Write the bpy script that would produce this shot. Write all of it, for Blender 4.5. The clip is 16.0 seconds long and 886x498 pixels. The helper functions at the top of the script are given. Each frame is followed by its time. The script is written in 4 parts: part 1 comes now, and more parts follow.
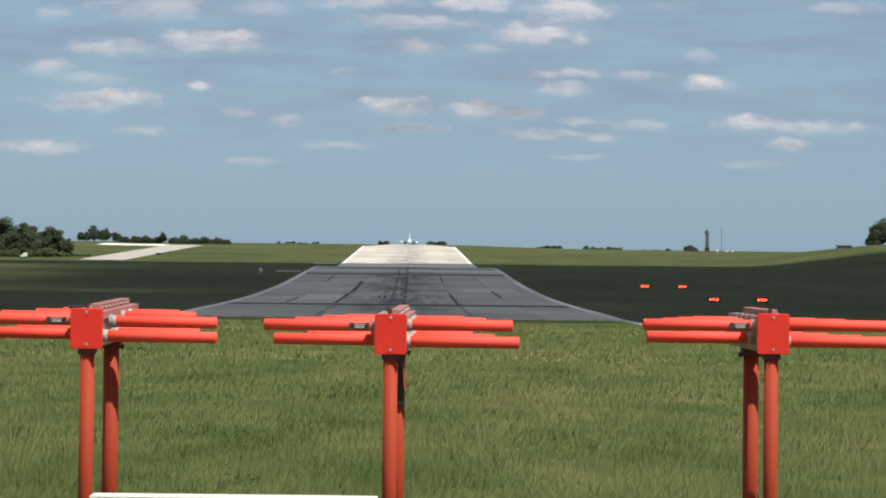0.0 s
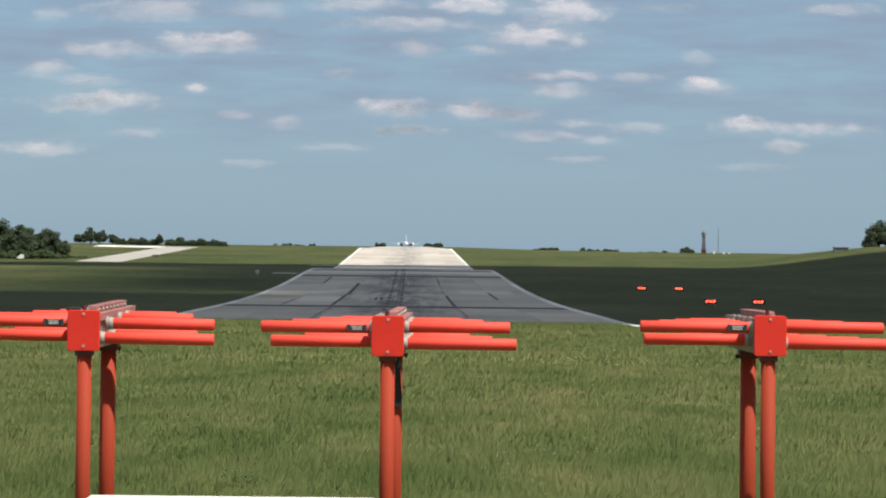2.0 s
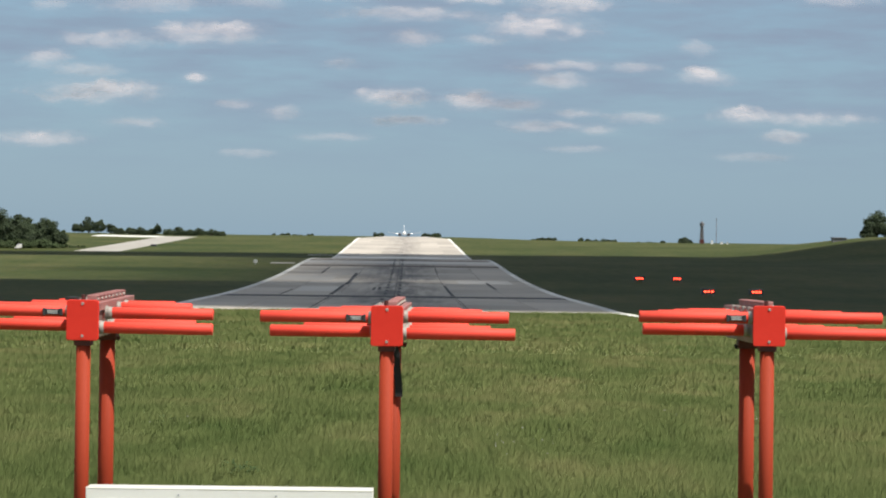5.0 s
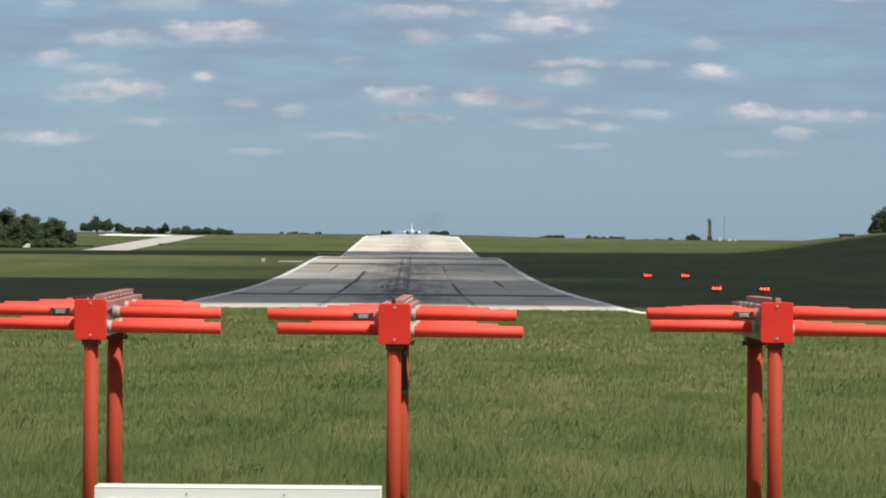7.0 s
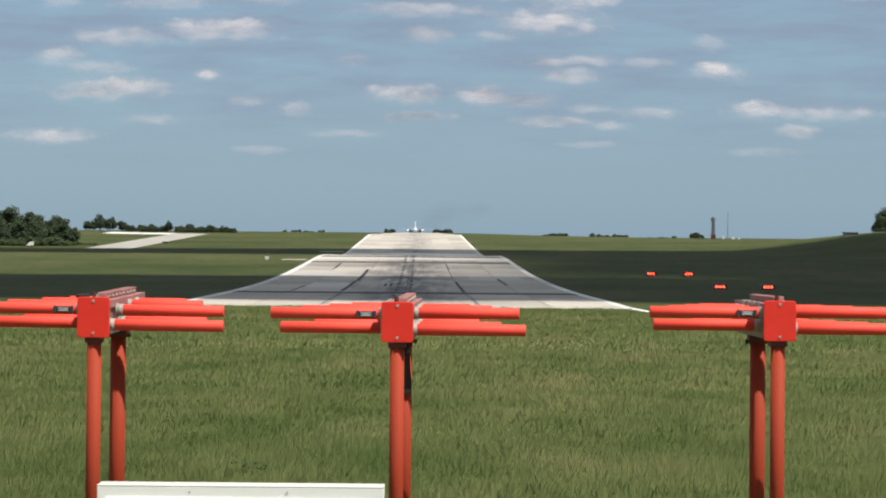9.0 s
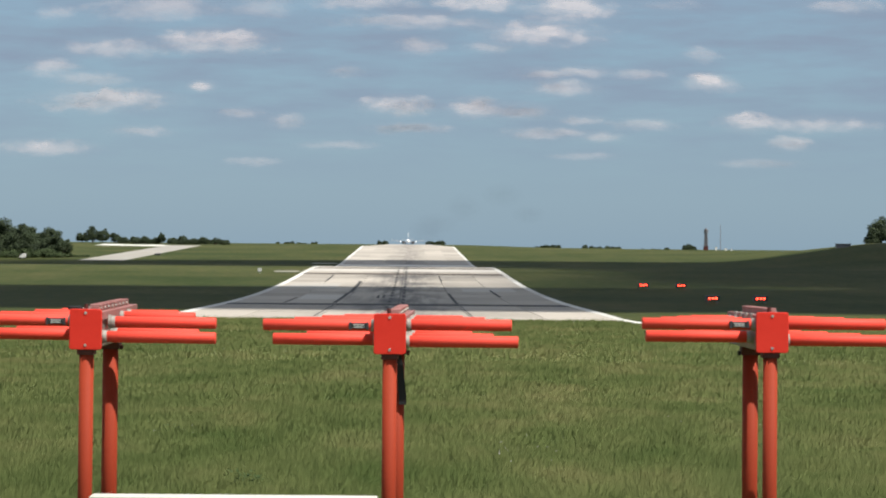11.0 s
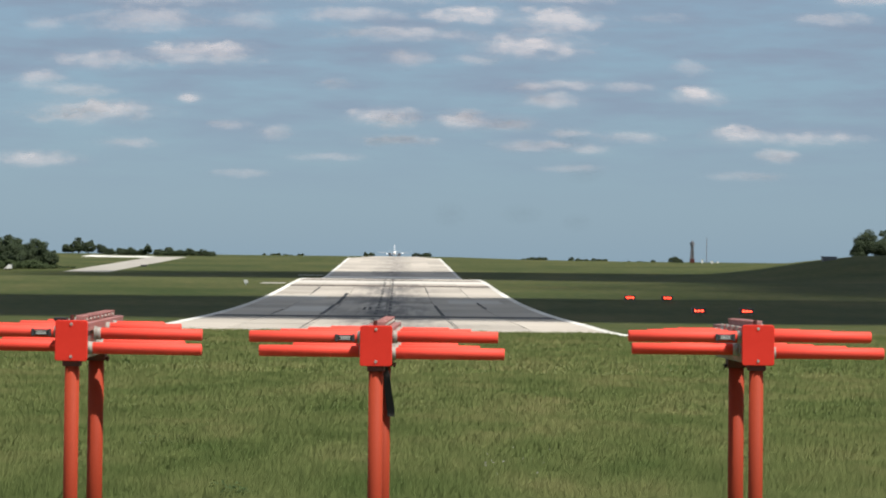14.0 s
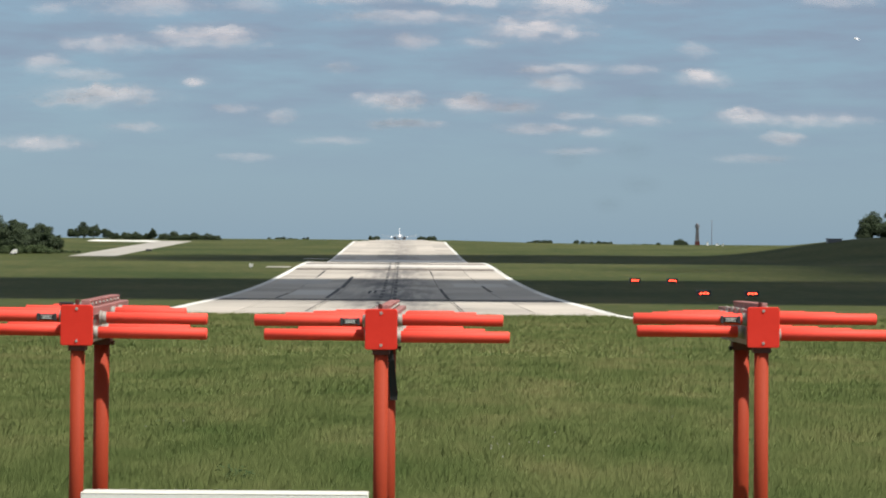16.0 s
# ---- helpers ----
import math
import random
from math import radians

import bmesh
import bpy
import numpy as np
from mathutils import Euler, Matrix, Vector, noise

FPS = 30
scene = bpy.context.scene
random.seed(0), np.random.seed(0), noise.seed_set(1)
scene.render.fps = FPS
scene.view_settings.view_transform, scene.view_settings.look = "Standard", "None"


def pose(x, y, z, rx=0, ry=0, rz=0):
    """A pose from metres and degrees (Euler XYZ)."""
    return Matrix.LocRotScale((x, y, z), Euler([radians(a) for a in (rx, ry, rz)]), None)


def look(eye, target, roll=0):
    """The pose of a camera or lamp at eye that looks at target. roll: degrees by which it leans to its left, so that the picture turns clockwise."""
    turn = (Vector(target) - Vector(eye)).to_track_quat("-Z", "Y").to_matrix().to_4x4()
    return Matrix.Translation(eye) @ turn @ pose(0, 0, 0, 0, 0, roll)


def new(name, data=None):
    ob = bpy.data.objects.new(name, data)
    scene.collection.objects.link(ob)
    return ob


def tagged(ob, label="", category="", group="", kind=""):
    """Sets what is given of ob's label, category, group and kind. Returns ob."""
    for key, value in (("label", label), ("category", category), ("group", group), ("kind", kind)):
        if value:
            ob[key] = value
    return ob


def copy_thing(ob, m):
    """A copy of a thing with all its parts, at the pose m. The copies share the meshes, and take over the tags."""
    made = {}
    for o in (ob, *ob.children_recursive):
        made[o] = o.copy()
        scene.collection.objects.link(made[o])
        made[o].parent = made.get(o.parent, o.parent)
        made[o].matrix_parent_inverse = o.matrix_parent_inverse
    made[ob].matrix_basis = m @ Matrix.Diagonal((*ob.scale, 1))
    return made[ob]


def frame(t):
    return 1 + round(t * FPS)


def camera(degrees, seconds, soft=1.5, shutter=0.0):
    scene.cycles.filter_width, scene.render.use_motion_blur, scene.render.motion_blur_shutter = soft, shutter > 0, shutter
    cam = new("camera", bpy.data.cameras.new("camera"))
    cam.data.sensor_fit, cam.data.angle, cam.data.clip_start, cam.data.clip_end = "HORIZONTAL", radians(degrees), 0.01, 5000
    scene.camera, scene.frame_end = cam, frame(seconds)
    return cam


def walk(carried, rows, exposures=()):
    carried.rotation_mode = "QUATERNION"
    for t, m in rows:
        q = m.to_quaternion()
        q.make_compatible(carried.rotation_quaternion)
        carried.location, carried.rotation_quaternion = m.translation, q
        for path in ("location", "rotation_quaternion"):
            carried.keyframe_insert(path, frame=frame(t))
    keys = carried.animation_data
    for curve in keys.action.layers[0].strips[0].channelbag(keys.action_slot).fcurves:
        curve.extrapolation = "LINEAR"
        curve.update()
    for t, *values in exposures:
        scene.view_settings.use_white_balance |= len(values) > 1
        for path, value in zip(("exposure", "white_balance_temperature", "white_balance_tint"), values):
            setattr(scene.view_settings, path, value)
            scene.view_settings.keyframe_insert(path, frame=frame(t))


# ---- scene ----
cam = camera(24.83, 16.0, soft=2.05)
EYE = 2.1  # the camera stands 2.1 m over the grass at the antennas


def aim(pan, tilt, roll, dx=0.0):
    a, b = radians(pan), radians(tilt)
    eye = Vector((dx, 0, EYE))
    return look(eye, eye + 100 * Vector((math.sin(a) * math.cos(b), math.cos(a) * math.cos(b), math.sin(b))), roll)


walk(cam, [
    (0.0, aim(0.0, 0.0, 0.65, 0.003)), (0.5, aim(-0.124, 0.217, 0.78, 0.001)), (1.0, aim(-0.021, 0.207, 0.714)),
    (1.5, aim(0.211, 0.131, 0.628, 0.001)), (2.0, aim(0.094, 0.056, 0.65)), (2.5, aim(-0.477, 0.015, 0.741, -0.003)),
    (3.0, aim(-0.925, -0.071, 0.89, -0.003)), (3.5, aim(-0.763, -0.118, 0.981, -0.006)), (4.0, aim(-0.261, -0.068, 0.908, -0.005)),
    (4.2, aim(-0.113, 0.0, 0.88, -0.005)), (6.3, aim(0.27, -0.71, 0.62, -0.005)), (6.5, aim(0.196, -0.631, 0.59, -0.005)),
    (7.0, aim(-0.071, -0.293, 0.474, -0.002)), (7.5, aim(-0.094, -0.045, 0.364)), (8.0, aim(-0.066, -0.2, 0.35, 0.001)),
    (8.5, aim(-0.139, -0.359, 0.42, 0.002)), (9.0, aim(-0.168, -0.345, 0.494, 0.001)), (9.5, aim(-0.073, -0.169, 0.484, 0.003)),
    (9.7, aim(0.083, -0.061, 0.431, 0.002)), (11.8, aim(0.01, 0.04, 0.49, 0.003)), (12.0, aim(0.153, 0.15, 0.512, 0.003)),
    (12.5, aim(0.316, 0.47, 0.683, 0.002)), (13.0, aim(0.292, 0.565, 0.624, 0.002)), (13.5, aim(0.408, 0.681, 0.608, 0.004)),
    (14.0, aim(0.416, 0.336, 0.599, 0.003)), (14.5, aim(0.149, 0.121, 0.517, 0.002)), (15.0, aim(-0.039, 0.034, 0.435, 0.004)),
    (15.5, aim(0.051, -0.084, 0.463, 0.004)), (16.0, aim(0.277, -0.14, 0.408, 0.004)),
], ((0.0, 0.37), (6.5, 0.34), (9.5, 0.31), (13.0, 0.27), (16.0, 0.27)))

# ---- light ----
SUN = Vector((0.410, -0.287, 0.866)).normalized()  # towards the sun: high, to the camera's right and a little behind it
sun = new("sun", bpy.data.lights.new("sun", "SUN"))
sun.data.energy, sun.data.angle, sun.data.color = 5.0, radians(0.53), (1.0, 0.95, 0.87)
sun.matrix_world = look(SUN * 100, (0, 0, 0))
world = bpy.data.worlds.new("sky")
scene.world = world
world.use_nodes = True
wn, wl = world.node_tree.nodes, world.node_tree.links
sky = wn.new("ShaderNodeTexSky")
sky.sky_type, sky.sun_disc = "NISHITA", False
sky.sun_elevation, sky.sun_rotation = math.asin(SUN.z), math.atan2(SUN.x, SUN.y)
sky.air_density, sky.dust_density, sky.ozone_density, sky.altitude = 1.0, 0.4, 1.4, 200
wn["Background"].inputs["Strength"].default_value = 0.095
# thin high haze in faint streaks over the blue
wc = wn.new("ShaderNodeTexCoord")
wm = wn.new("ShaderNodeMapping")
wm.inputs["Scale"].default_value = (14, 14, 90)
wz = wn.new("ShaderNodeTexNoise")
wz.inputs["Scale"].default_value, wz.inputs["Detail"].default_value, wz.inputs["Roughness"].default_value = 1.0, 5, 0.6
wr = wn.new("ShaderNodeMapRange")
wr.inputs["From Min"].default_value, wr.inputs["From Max"].default_value = 0.36, 0.64
wr.inputs["To Min"].default_value, wr.inputs["To Max"].default_value = 0.0, 0.85
wx = wn.new("ShaderNodeMix")
wx.data_type = "RGBA"
wx.inputs[7].default_value = (2.28, 2.9, 3.85, 1)
wl.new(wc.outputs["Generated"], wm.inputs[0])
wl.new(wm.outputs[0], wz.inputs["Vector"])
wl.new(wz.outputs["Fac"], wr.inputs["Value"])
wlow = wn.new("ShaderNodeMapRange")
wlow.inputs["From Min"].default_value, wlow.inputs["From Max"].default_value = 0.025, 0.085
wfade = wn.new("ShaderNodeMath")
wfade.operation = "MULTIPLY"
wl.new(wr.outputs[0], wfade.inputs[0])
wl.new(wlow.outputs[0], wfade.inputs[1])
wl.new(wfade.outputs[0], wx.inputs[0])
# blue-grey haze that thickens towards the horizon
wsep = wn.new("ShaderNodeSeparateXYZ")
whz = wn.new("ShaderNodeMapRange")
whz.inputs["From Min"].default_value, whz.inputs["From Max"].default_value = 0.0, 0.55
whz.inputs["To Min"].default_value, whz.inputs["To Max"].default_value = 0.9, 0.0
wh = wn.new("ShaderNodeMix")
wh.data_type = "RGBA"
wh.inputs[7].default_value = (1.93, 3.0, 4.0, 1)
wl.new(wc.outputs["Generated"], wsep.inputs[0])
wl.new(wsep.outputs[2], wlow.inputs["Value"])
wl.new(wsep.outputs[2], whz.inputs["Value"])
wl.new(whz.outputs[0], wh.inputs[0])
wl.new(sky.outputs[0], wh.inputs[6])
wl.new(wh.outputs[2], wx.inputs[6])
# scattered white clouds over the rest of the sky, above the view
wp = wn.new("ShaderNodeTexNoise")
wp.inputs["Scale"].default_value, wp.inputs["Detail"].default_value = 3.5, 5
wpr = wn.new("ShaderNodeMapRange")
wpr.inputs["From Min"].default_value, wpr.inputs["From Max"].default_value = 0.42, 0.60
wup = wn.new("ShaderNodeMapRange")
wup.inputs["From Min"].default_value, wup.inputs["From Max"].default_value = 0.18, 0.4
wboth = wn.new("ShaderNodeMath")
wboth.operation = "MULTIPLY"
wcl = wn.new("ShaderNodeMix")
wcl.data_type = "RGBA"
wcl.inputs[7].default_value = (5.6, 5.5, 5.4, 1)
wl.new(wc.outputs["Generated"], wp.inputs["Vector"])
wl.new(wp.outputs["Fac"], wpr.inputs["Value"])
wl.new(wsep.outputs[2], wup.inputs["Value"])
wl.new(wpr.outputs[0], wboth.inputs[0])
wl.new(wup.outputs[0], wboth.inputs[1])
wl.new(wboth.outputs[0], wcl.inputs[0])
wl.new(wx.outputs[2], wcl.inputs[6])
wl.new(wcl.outputs[2], wn["Background"].inputs["Color"])


# ---- materials ----
def nodes_of(name):
    m = bpy.data.materials.new(name)
    m.use_nodes = True
    nt = m.node_tree
    return m, nt, nt.nodes, nt.links, nt.nodes["Principled BSDF"]


def add(nt, kind, **values):
    n = nt.nodes.new(kind)
    for k, v in values.items():
        key = int(k[1:]) if k[0] == "i" and k[1:].isdigit() else k
        n.inputs[key].default_value = v
    return n


def math_node(nt, op, a, b=0.0, clamp=False):
    n = nt.nodes.new("ShaderNodeMath")
    n.operation, n.use_clamp = op, clamp
    for i, v in enumerate((a, b)):
        if isinstance(v, (int, float)):
            n.inputs[i].default_value = v
        else:
            nt.links.new(v, n.inputs[i])
    return n.outputs[0]


def ramp(nt, value, stops):
    n = nt.nodes.new("ShaderNodeValToRGB")
    e = n.color_ramp.elements
    while len(e) < len(stops):
        e.new(0.5)
    for el, (p, c) in zip(e, stops):
        el.position, el.color = p, (*c, 1)
    nt.links.new(value, n.inputs[0])
    return n.outputs[0]


def noise_of(nt, coords, scale, detail=3.0, rough=0.55, stretch=None):
    n = add(nt, "ShaderNodeTexNoise", Scale=scale, Detail=detail, Roughness=rough)
    if stretch:
        mp = nt.nodes.new("ShaderNodeMapping")
        mp.inputs["Scale"].default_value = stretch
        nt.links.new(coords, mp.inputs[0])
        coords = mp.outputs[0]
    nt.links.new(coords, n.inputs["Vector"])
    return n.outputs["Fac"]


def place(nt):
    return nt.nodes.new("ShaderNodeNewGeometry").outputs["Position"]


def mixed(nt, fac, a, b, blend="MIX"):
    n = nt.nodes.new("ShaderNodeMix")
    n.data_type, n.blend_type = "RGBA", blend
    for i, v in ((0, fac), (6, a), (7, b)):
        if isinstance(v, (int, float)):
            n.inputs[i].default_value = v
        elif isinstance(v, tuple):
            n.inputs[i].default_value = (*v, 1)
        else:
            nt.links.new(v, n.inputs[i])
    return n.outputs[2]


def soft_normal(nt, bsdf, own, lift):
    """Leaves and vapour pass light on: their shading leans from the face towards the open sky."""
    g = nt.nodes.new("ShaderNodeNewGeometry").outputs["Normal"]
    a = nt.nodes.new("ShaderNodeVectorMath")
    a.operation = "SCALE"
    a.inputs["Scale"].default_value = own
    nt.links.new(g, a.inputs[0])
    b = nt.nodes.new("ShaderNodeVectorMath")
    b.inputs[1].default_value = (0.1, -0.35 * lift, lift)
    nt.links.new(a.outputs[0], b.inputs[0])
    n = nt.nodes.new("ShaderNodeVectorMath")
    n.operation = "NORMALIZE"
    nt.links.new(b.outputs[0], n.inputs[0])
    nt.links.new(n.outputs[0], bsdf.inputs["Normal"])


def bump(nt, height, bsdf, strength=0.3, distance=0.01):
    b = add(nt, "ShaderNodeBump", Strength=strength, Distance=distance)
    nt.links.new(height, b.inputs["Height"])
    nt.links.new(b.outputs[0], bsdf.inputs["Normal"])


def surface(name, low, high, scale=8.0, rough=0.6, metal=0.0, fine=90.0, relief=0.15, spread=0.12, stretch=None):
    """A worn surface: colour between low and high at two scales, a fine relief, a little change from thing to thing."""
    m, nt, ns, ln, p = nodes_of(name)
    tc = ns.new("ShaderNodeTexCoord").outputs["Object"]
    a = noise_of(nt, tc, scale, 4, 0.6, stretch)
    b = noise_of(nt, tc, fine, 2)
    f = math_node(nt, "ADD", math_node(nt, "MULTIPLY", a, 0.75), math_node(nt, "MULTIPLY", b, 0.25))
    col = ramp(nt, f, [(0.3, low), (0.7, high)])
    rnd = ns.new("ShaderNodeObjectInfo").outputs["Random"]
    v = math_node(nt, "ADD", math_node(nt, "MULTIPLY", rnd, spread), 1 - spread / 2)
    hsv = ns.new("ShaderNodeHueSaturation")
    ln.new(col, hsv.inputs["Color"])
    ln.new(v, hsv.inputs["Value"])
    ln.new(hsv.outputs[0], p.inputs["Base Color"])
    p.inputs["Metallic"].default_value = metal
    ln.new(math_node(nt, "ADD", math_node(nt, "MULTIPLY", a, 0.2), rough - 0.1), p.inputs["Roughness"])
    bump(nt, b, p, relief, 0.004)
    return m


M_PLATE = surface("red_orange_paint", (0.72, 0.034, 0.02), (0.80, 0.044, 0.026), 6, 0.6, 0, 60, 0.08, 0.05)
M_TUBE = surface("red_orange_tube", (0.74, 0.066, 0.042), (0.84, 0.08, 0.052), 5, 0.6, 0, 80, 0.08, 0.06)
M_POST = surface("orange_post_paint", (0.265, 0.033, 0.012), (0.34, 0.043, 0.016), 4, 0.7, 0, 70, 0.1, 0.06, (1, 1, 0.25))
M_BOOM = surface("dusty_boom", (0.24, 0.085, 0.075), (0.40, 0.20, 0.18), 7, 0.55, 0.15, 60, 0.15)
M_SIDE = surface("boom_side_metal", (0.22, 0.17, 0.16), (0.38, 0.33, 0.31), 9, 0.45, 0.5, 80, 0.15)
M_COLLAR = surface("pale_insulator", (0.24, 0.215, 0.19), (0.36, 0.33, 0.29), 20, 0.55)
M_BOLT = surface("zinc_bolt", (0.55, 0.52, 0.48), (0.75, 0.72, 0.66), 30, 0.35, 0.7)
# bracket red lowered further, to include the shade on the clamps under the boom
M_BRACKET = surface("dark_red_bracket", (0.06, 0.013, 0.009), (0.12, 0.022, 0.015), 15, 0.6)
M_BLACK = surface("black_rubber", (0.008, 0.008, 0.009), (0.022, 0.02, 0.02), 20, 0.7)
M_TAG = surface("dark_tag", (0.012, 0.013, 0.015), (0.03, 0.032, 0.036), 30, 0.4)
M_PALE = surface("pale_print", (0.5, 0.5, 0.48), (0.62, 0.62, 0.6), 30, 0.6)
M_WHITE = surface("white_enamel", (0.84, 0.82, 0.77), (0.90, 0.885, 0.84), 5, 0.4, 0, 60, 0.05, 0.03)
M_CREAM = surface("cream_enamel", (0.66, 0.65, 0.57), (0.74, 0.73, 0.65), 5, 0.4, 0, 60, 0.05, 0.03)
M_GREY = surface("grey_sticker", (0.33, 0.34, 0.36), (0.42, 0.43, 0.45), 20, 0.5)
M_AIR = surface("aircraft_white", (0.76, 0.77, 0.78), (0.86, 0.86, 0.86), 0.5, 0.3)
M_DARK = surface("dark_engine", (0.03, 0.032, 0.036), (0.07, 0.07, 0.075), 2, 0.5)
M_BARK = surface("bark", (0.05, 0.04, 0.03), (0.12, 0.09, 0.065), 3, 0.9, 0, 25, 0.4)
M_STEEL = surface("grey_steel", (0.15, 0.15, 0.16), (0.26, 0.25, 0.26), 3, 0.6, 0.2)
M_JOINT = surface("dark_joint_filler", (0.016, 0.016, 0.018), (0.042, 0.041, 0.04), 0.4, 0.8)


def make_lamp():
    m, nt, ns, ln, p = nodes_of("red_lamp")
    p.inputs["Base Color"].default_value = (0.6, 0.02, 0.01, 1)
    p.inputs["Emission Color"].default_value = (1.0, 0.05, 0.022, 1)
    p.inputs["Emission Strength"].default_value = 9.0
    return m


def make_grass(name, near):
    m, nt, ns, ln, p = nodes_of(name)
    pos = place(nt)
    big = noise_of(nt, pos, 0.05, 3, 0.6, (1.0, 0.4, 1.0))
    mid = noise_of(nt, pos, 0.5, 3, 0.6, (1.0, 0.55, 1.0))
    f = math_node(nt, "ADD", math_node(nt, "MULTIPLY", big, 0.45), math_node(nt, "MULTIPLY", mid, 0.55))
    col = ramp(nt, f, [(0.34, (0.037, 0.054, 0.017)), (0.5, (0.062, 0.074, 0.028)), (0.66, (0.096, 0.092, 0.042))])
    if near:
        # each tuft has its own green, each blade differs a little from its tuft, seed heads are pale
        isl = ns.new("ShaderNodeNewGeometry").outputs["Random Per Island"]
        tuft = noise_of(nt, pos, 3.2, 3, 0.6, (1.0, 0.5, 0.6))
        own = math_node(nt, "ADD", math_node(nt, "MULTIPLY", isl, 0.45), math_node(nt, "MULTIPLY", math_node(nt, "SUBTRACT", tuft, 0.22), 1.05), True)
        tint = ramp(nt, own, [(0.1, (2.0, 2.08, 2.0)), (0.5, (2.28, 2.27, 2.22)), (0.85, (2.62, 2.5, 2.5)), (1.0, (3.2, 3.0, 2.95))])
        col = mixed(nt, 1.0, col, tint, "MULTIPLY")
        soft_normal(nt, p, 0.3, 0.85)
        # thin blades let light through
        leaf = ns.new("ShaderNodeBsdfTranslucent")
        ln.new(mixed(nt, 1.0, col, (1.1, 1.15, 0.8), "MULTIPLY"), leaf.inputs["Color"])
        both = add(nt, "ShaderNodeMixShader", i0=0.4)
        ln.new(p.outputs[0], both.inputs[1])
        ln.new(leaf.outputs[0], both.inputs[2])
        ln.new(both.outputs[0], ns["Material Output"].inputs["Surface"])
    else:
        fine = noise_of(nt, pos, 5.0, 4, 0.7, (1.0, 0.5, 1.0))
        tint = ramp(nt, fine, [(0.3, (0.8, 0.84, 0.8)), (0.7, (1.25, 1.2, 1.2))])
        col = mixed(nt, 1.0, col, tint, "MULTIPLY")
        bump(nt, fine, p, 0.3, 0.04)
        # broad streaks of deeper and paler green over the field
        patch = noise_of(nt, pos, 0.014, 4, 0.6, (0.5, 1.0, 1.0))
        col = mixed(nt, 1.0, col, ramp(nt, patch, [(0.36, (0.62, 0.71, 0.57)), (0.5, (0.85, 0.86, 0.75)), (0.64, (1.04, 0.99, 0.91))]), "MULTIPLY")
        # ground colour lifted before the runway's end, to match the brightness of the blades
        sep = ns.new("ShaderNodeSeparateXYZ")
        ln.new(pos, sep.inputs[0])
        near_lift = add(nt, "ShaderNodeMapRange", i1=200.0, i2=180.0)
        ln.new(sep.outputs[1], near_lift.inputs[0])
        col = mixed(nt, near_lift.outputs[0], col, mixed(nt, 1.0, col, (1.85, 1.8, 1.75), "MULTIPLY"))
    ln.new(col, p.inputs["Base Color"])
    p.inputs["Roughness"].default_value = 0.85
    p.inputs["Specular IOR Level"].default_value = 0.08
    return m


def make_concrete(name, low, high, rubber):
    m, nt, ns, ln, p = nodes_of(name)
    pos = place(nt)
    big = noise_of(nt, pos, 0.08, 4, 0.6, (1.0, 0.5, 1.0))
    fine = noise_of(nt, pos, 1.6, 3, 0.6)
    f = math_node(nt, "ADD", math_node(nt, "MULTIPLY", big, 0.65), math_node(nt, "MULTIPLY", fine, 0.35))
    col = ramp(nt, f, [(0.32, low), (0.68, high)])
    rnd = ns.new("ShaderNodeObjectInfo").outputs["Random"]
    hsv = ns.new("ShaderNodeHueSaturation")
    ln.new(col, hsv.inputs["Color"])
    ln.new(math_node(nt, "ADD", math_node(nt, "MULTIPLY", rnd, 0.34), 0.82), hsv.inputs["Value"])
    col = hsv.outputs[0]
    if rubber:
        # tyre rubber along the middle of the runway
        sep = ns.new("ShaderNodeSeparateXYZ")
        ln.new(pos, sep.inputs[0])
        off = math_node(nt, "ADD", math_node(nt, "ADD", sep.outputs[0], math_node(nt, "MULTIPLY", sep.outputs[1], 0.0153)), 1.64)
        wide = math_node(nt, "SUBTRACT", 1.0, math_node(nt, "DIVIDE", math_node(nt, "ABSOLUTE", off), 7.5), True)
        tr = noise_of(nt, pos, 0.9, 3, 0.6, (1.0, 0.03, 1.0))
        # most of the rubber lies on the near half, where aircraft touch down
        reach = add(nt, "ShaderNodeMapRange", i1=520.0, i2=680.0, i3=1.0, i4=0.4)
        ln.new(sep.outputs[1], reach.inputs[0])
        wide = math_node(nt, "MULTIPLY", wide, reach.outputs[0])
        ln_mask = math_node(nt, "MULTIPLY", math_node(nt, "POWER", wide, 0.8), ramp(nt, tr, [(0.35, (0, 0, 0)), (0.62, (1, 1, 1))]))
        col = mixed(nt, math_node(nt, "MULTIPLY", ln_mask, 0.8, True), col, (0.05, 0.05, 0.055))
        # broad scuffs where wheels touch down
        near = math_node(nt, "SUBTRACT", 1.0, math_node(nt, "DIVIDE", math_node(nt, "ABSOLUTE", off), 12.0), True)
        near = math_node(nt, "MULTIPLY", near, reach.outputs[0])
        blot = ramp(nt, noise_of(nt, pos, 0.22, 4, 0.6, (1.0, 0.16, 1.0)), [(0.46, (0, 0, 0)), (0.62, (1, 1, 1))])
        col = mixed(nt, math_node(nt, "MULTIPLY", math_node(nt, "MULTIPLY", blot, near), 0.75, True), col, (0.07, 0.07, 0.075))
    ln.new(col, p.inputs["Base Color"])
    p.inputs["Roughness"].default_value = 0.85
    bump(nt, fine, p, 0.2, 0.01)
    return m


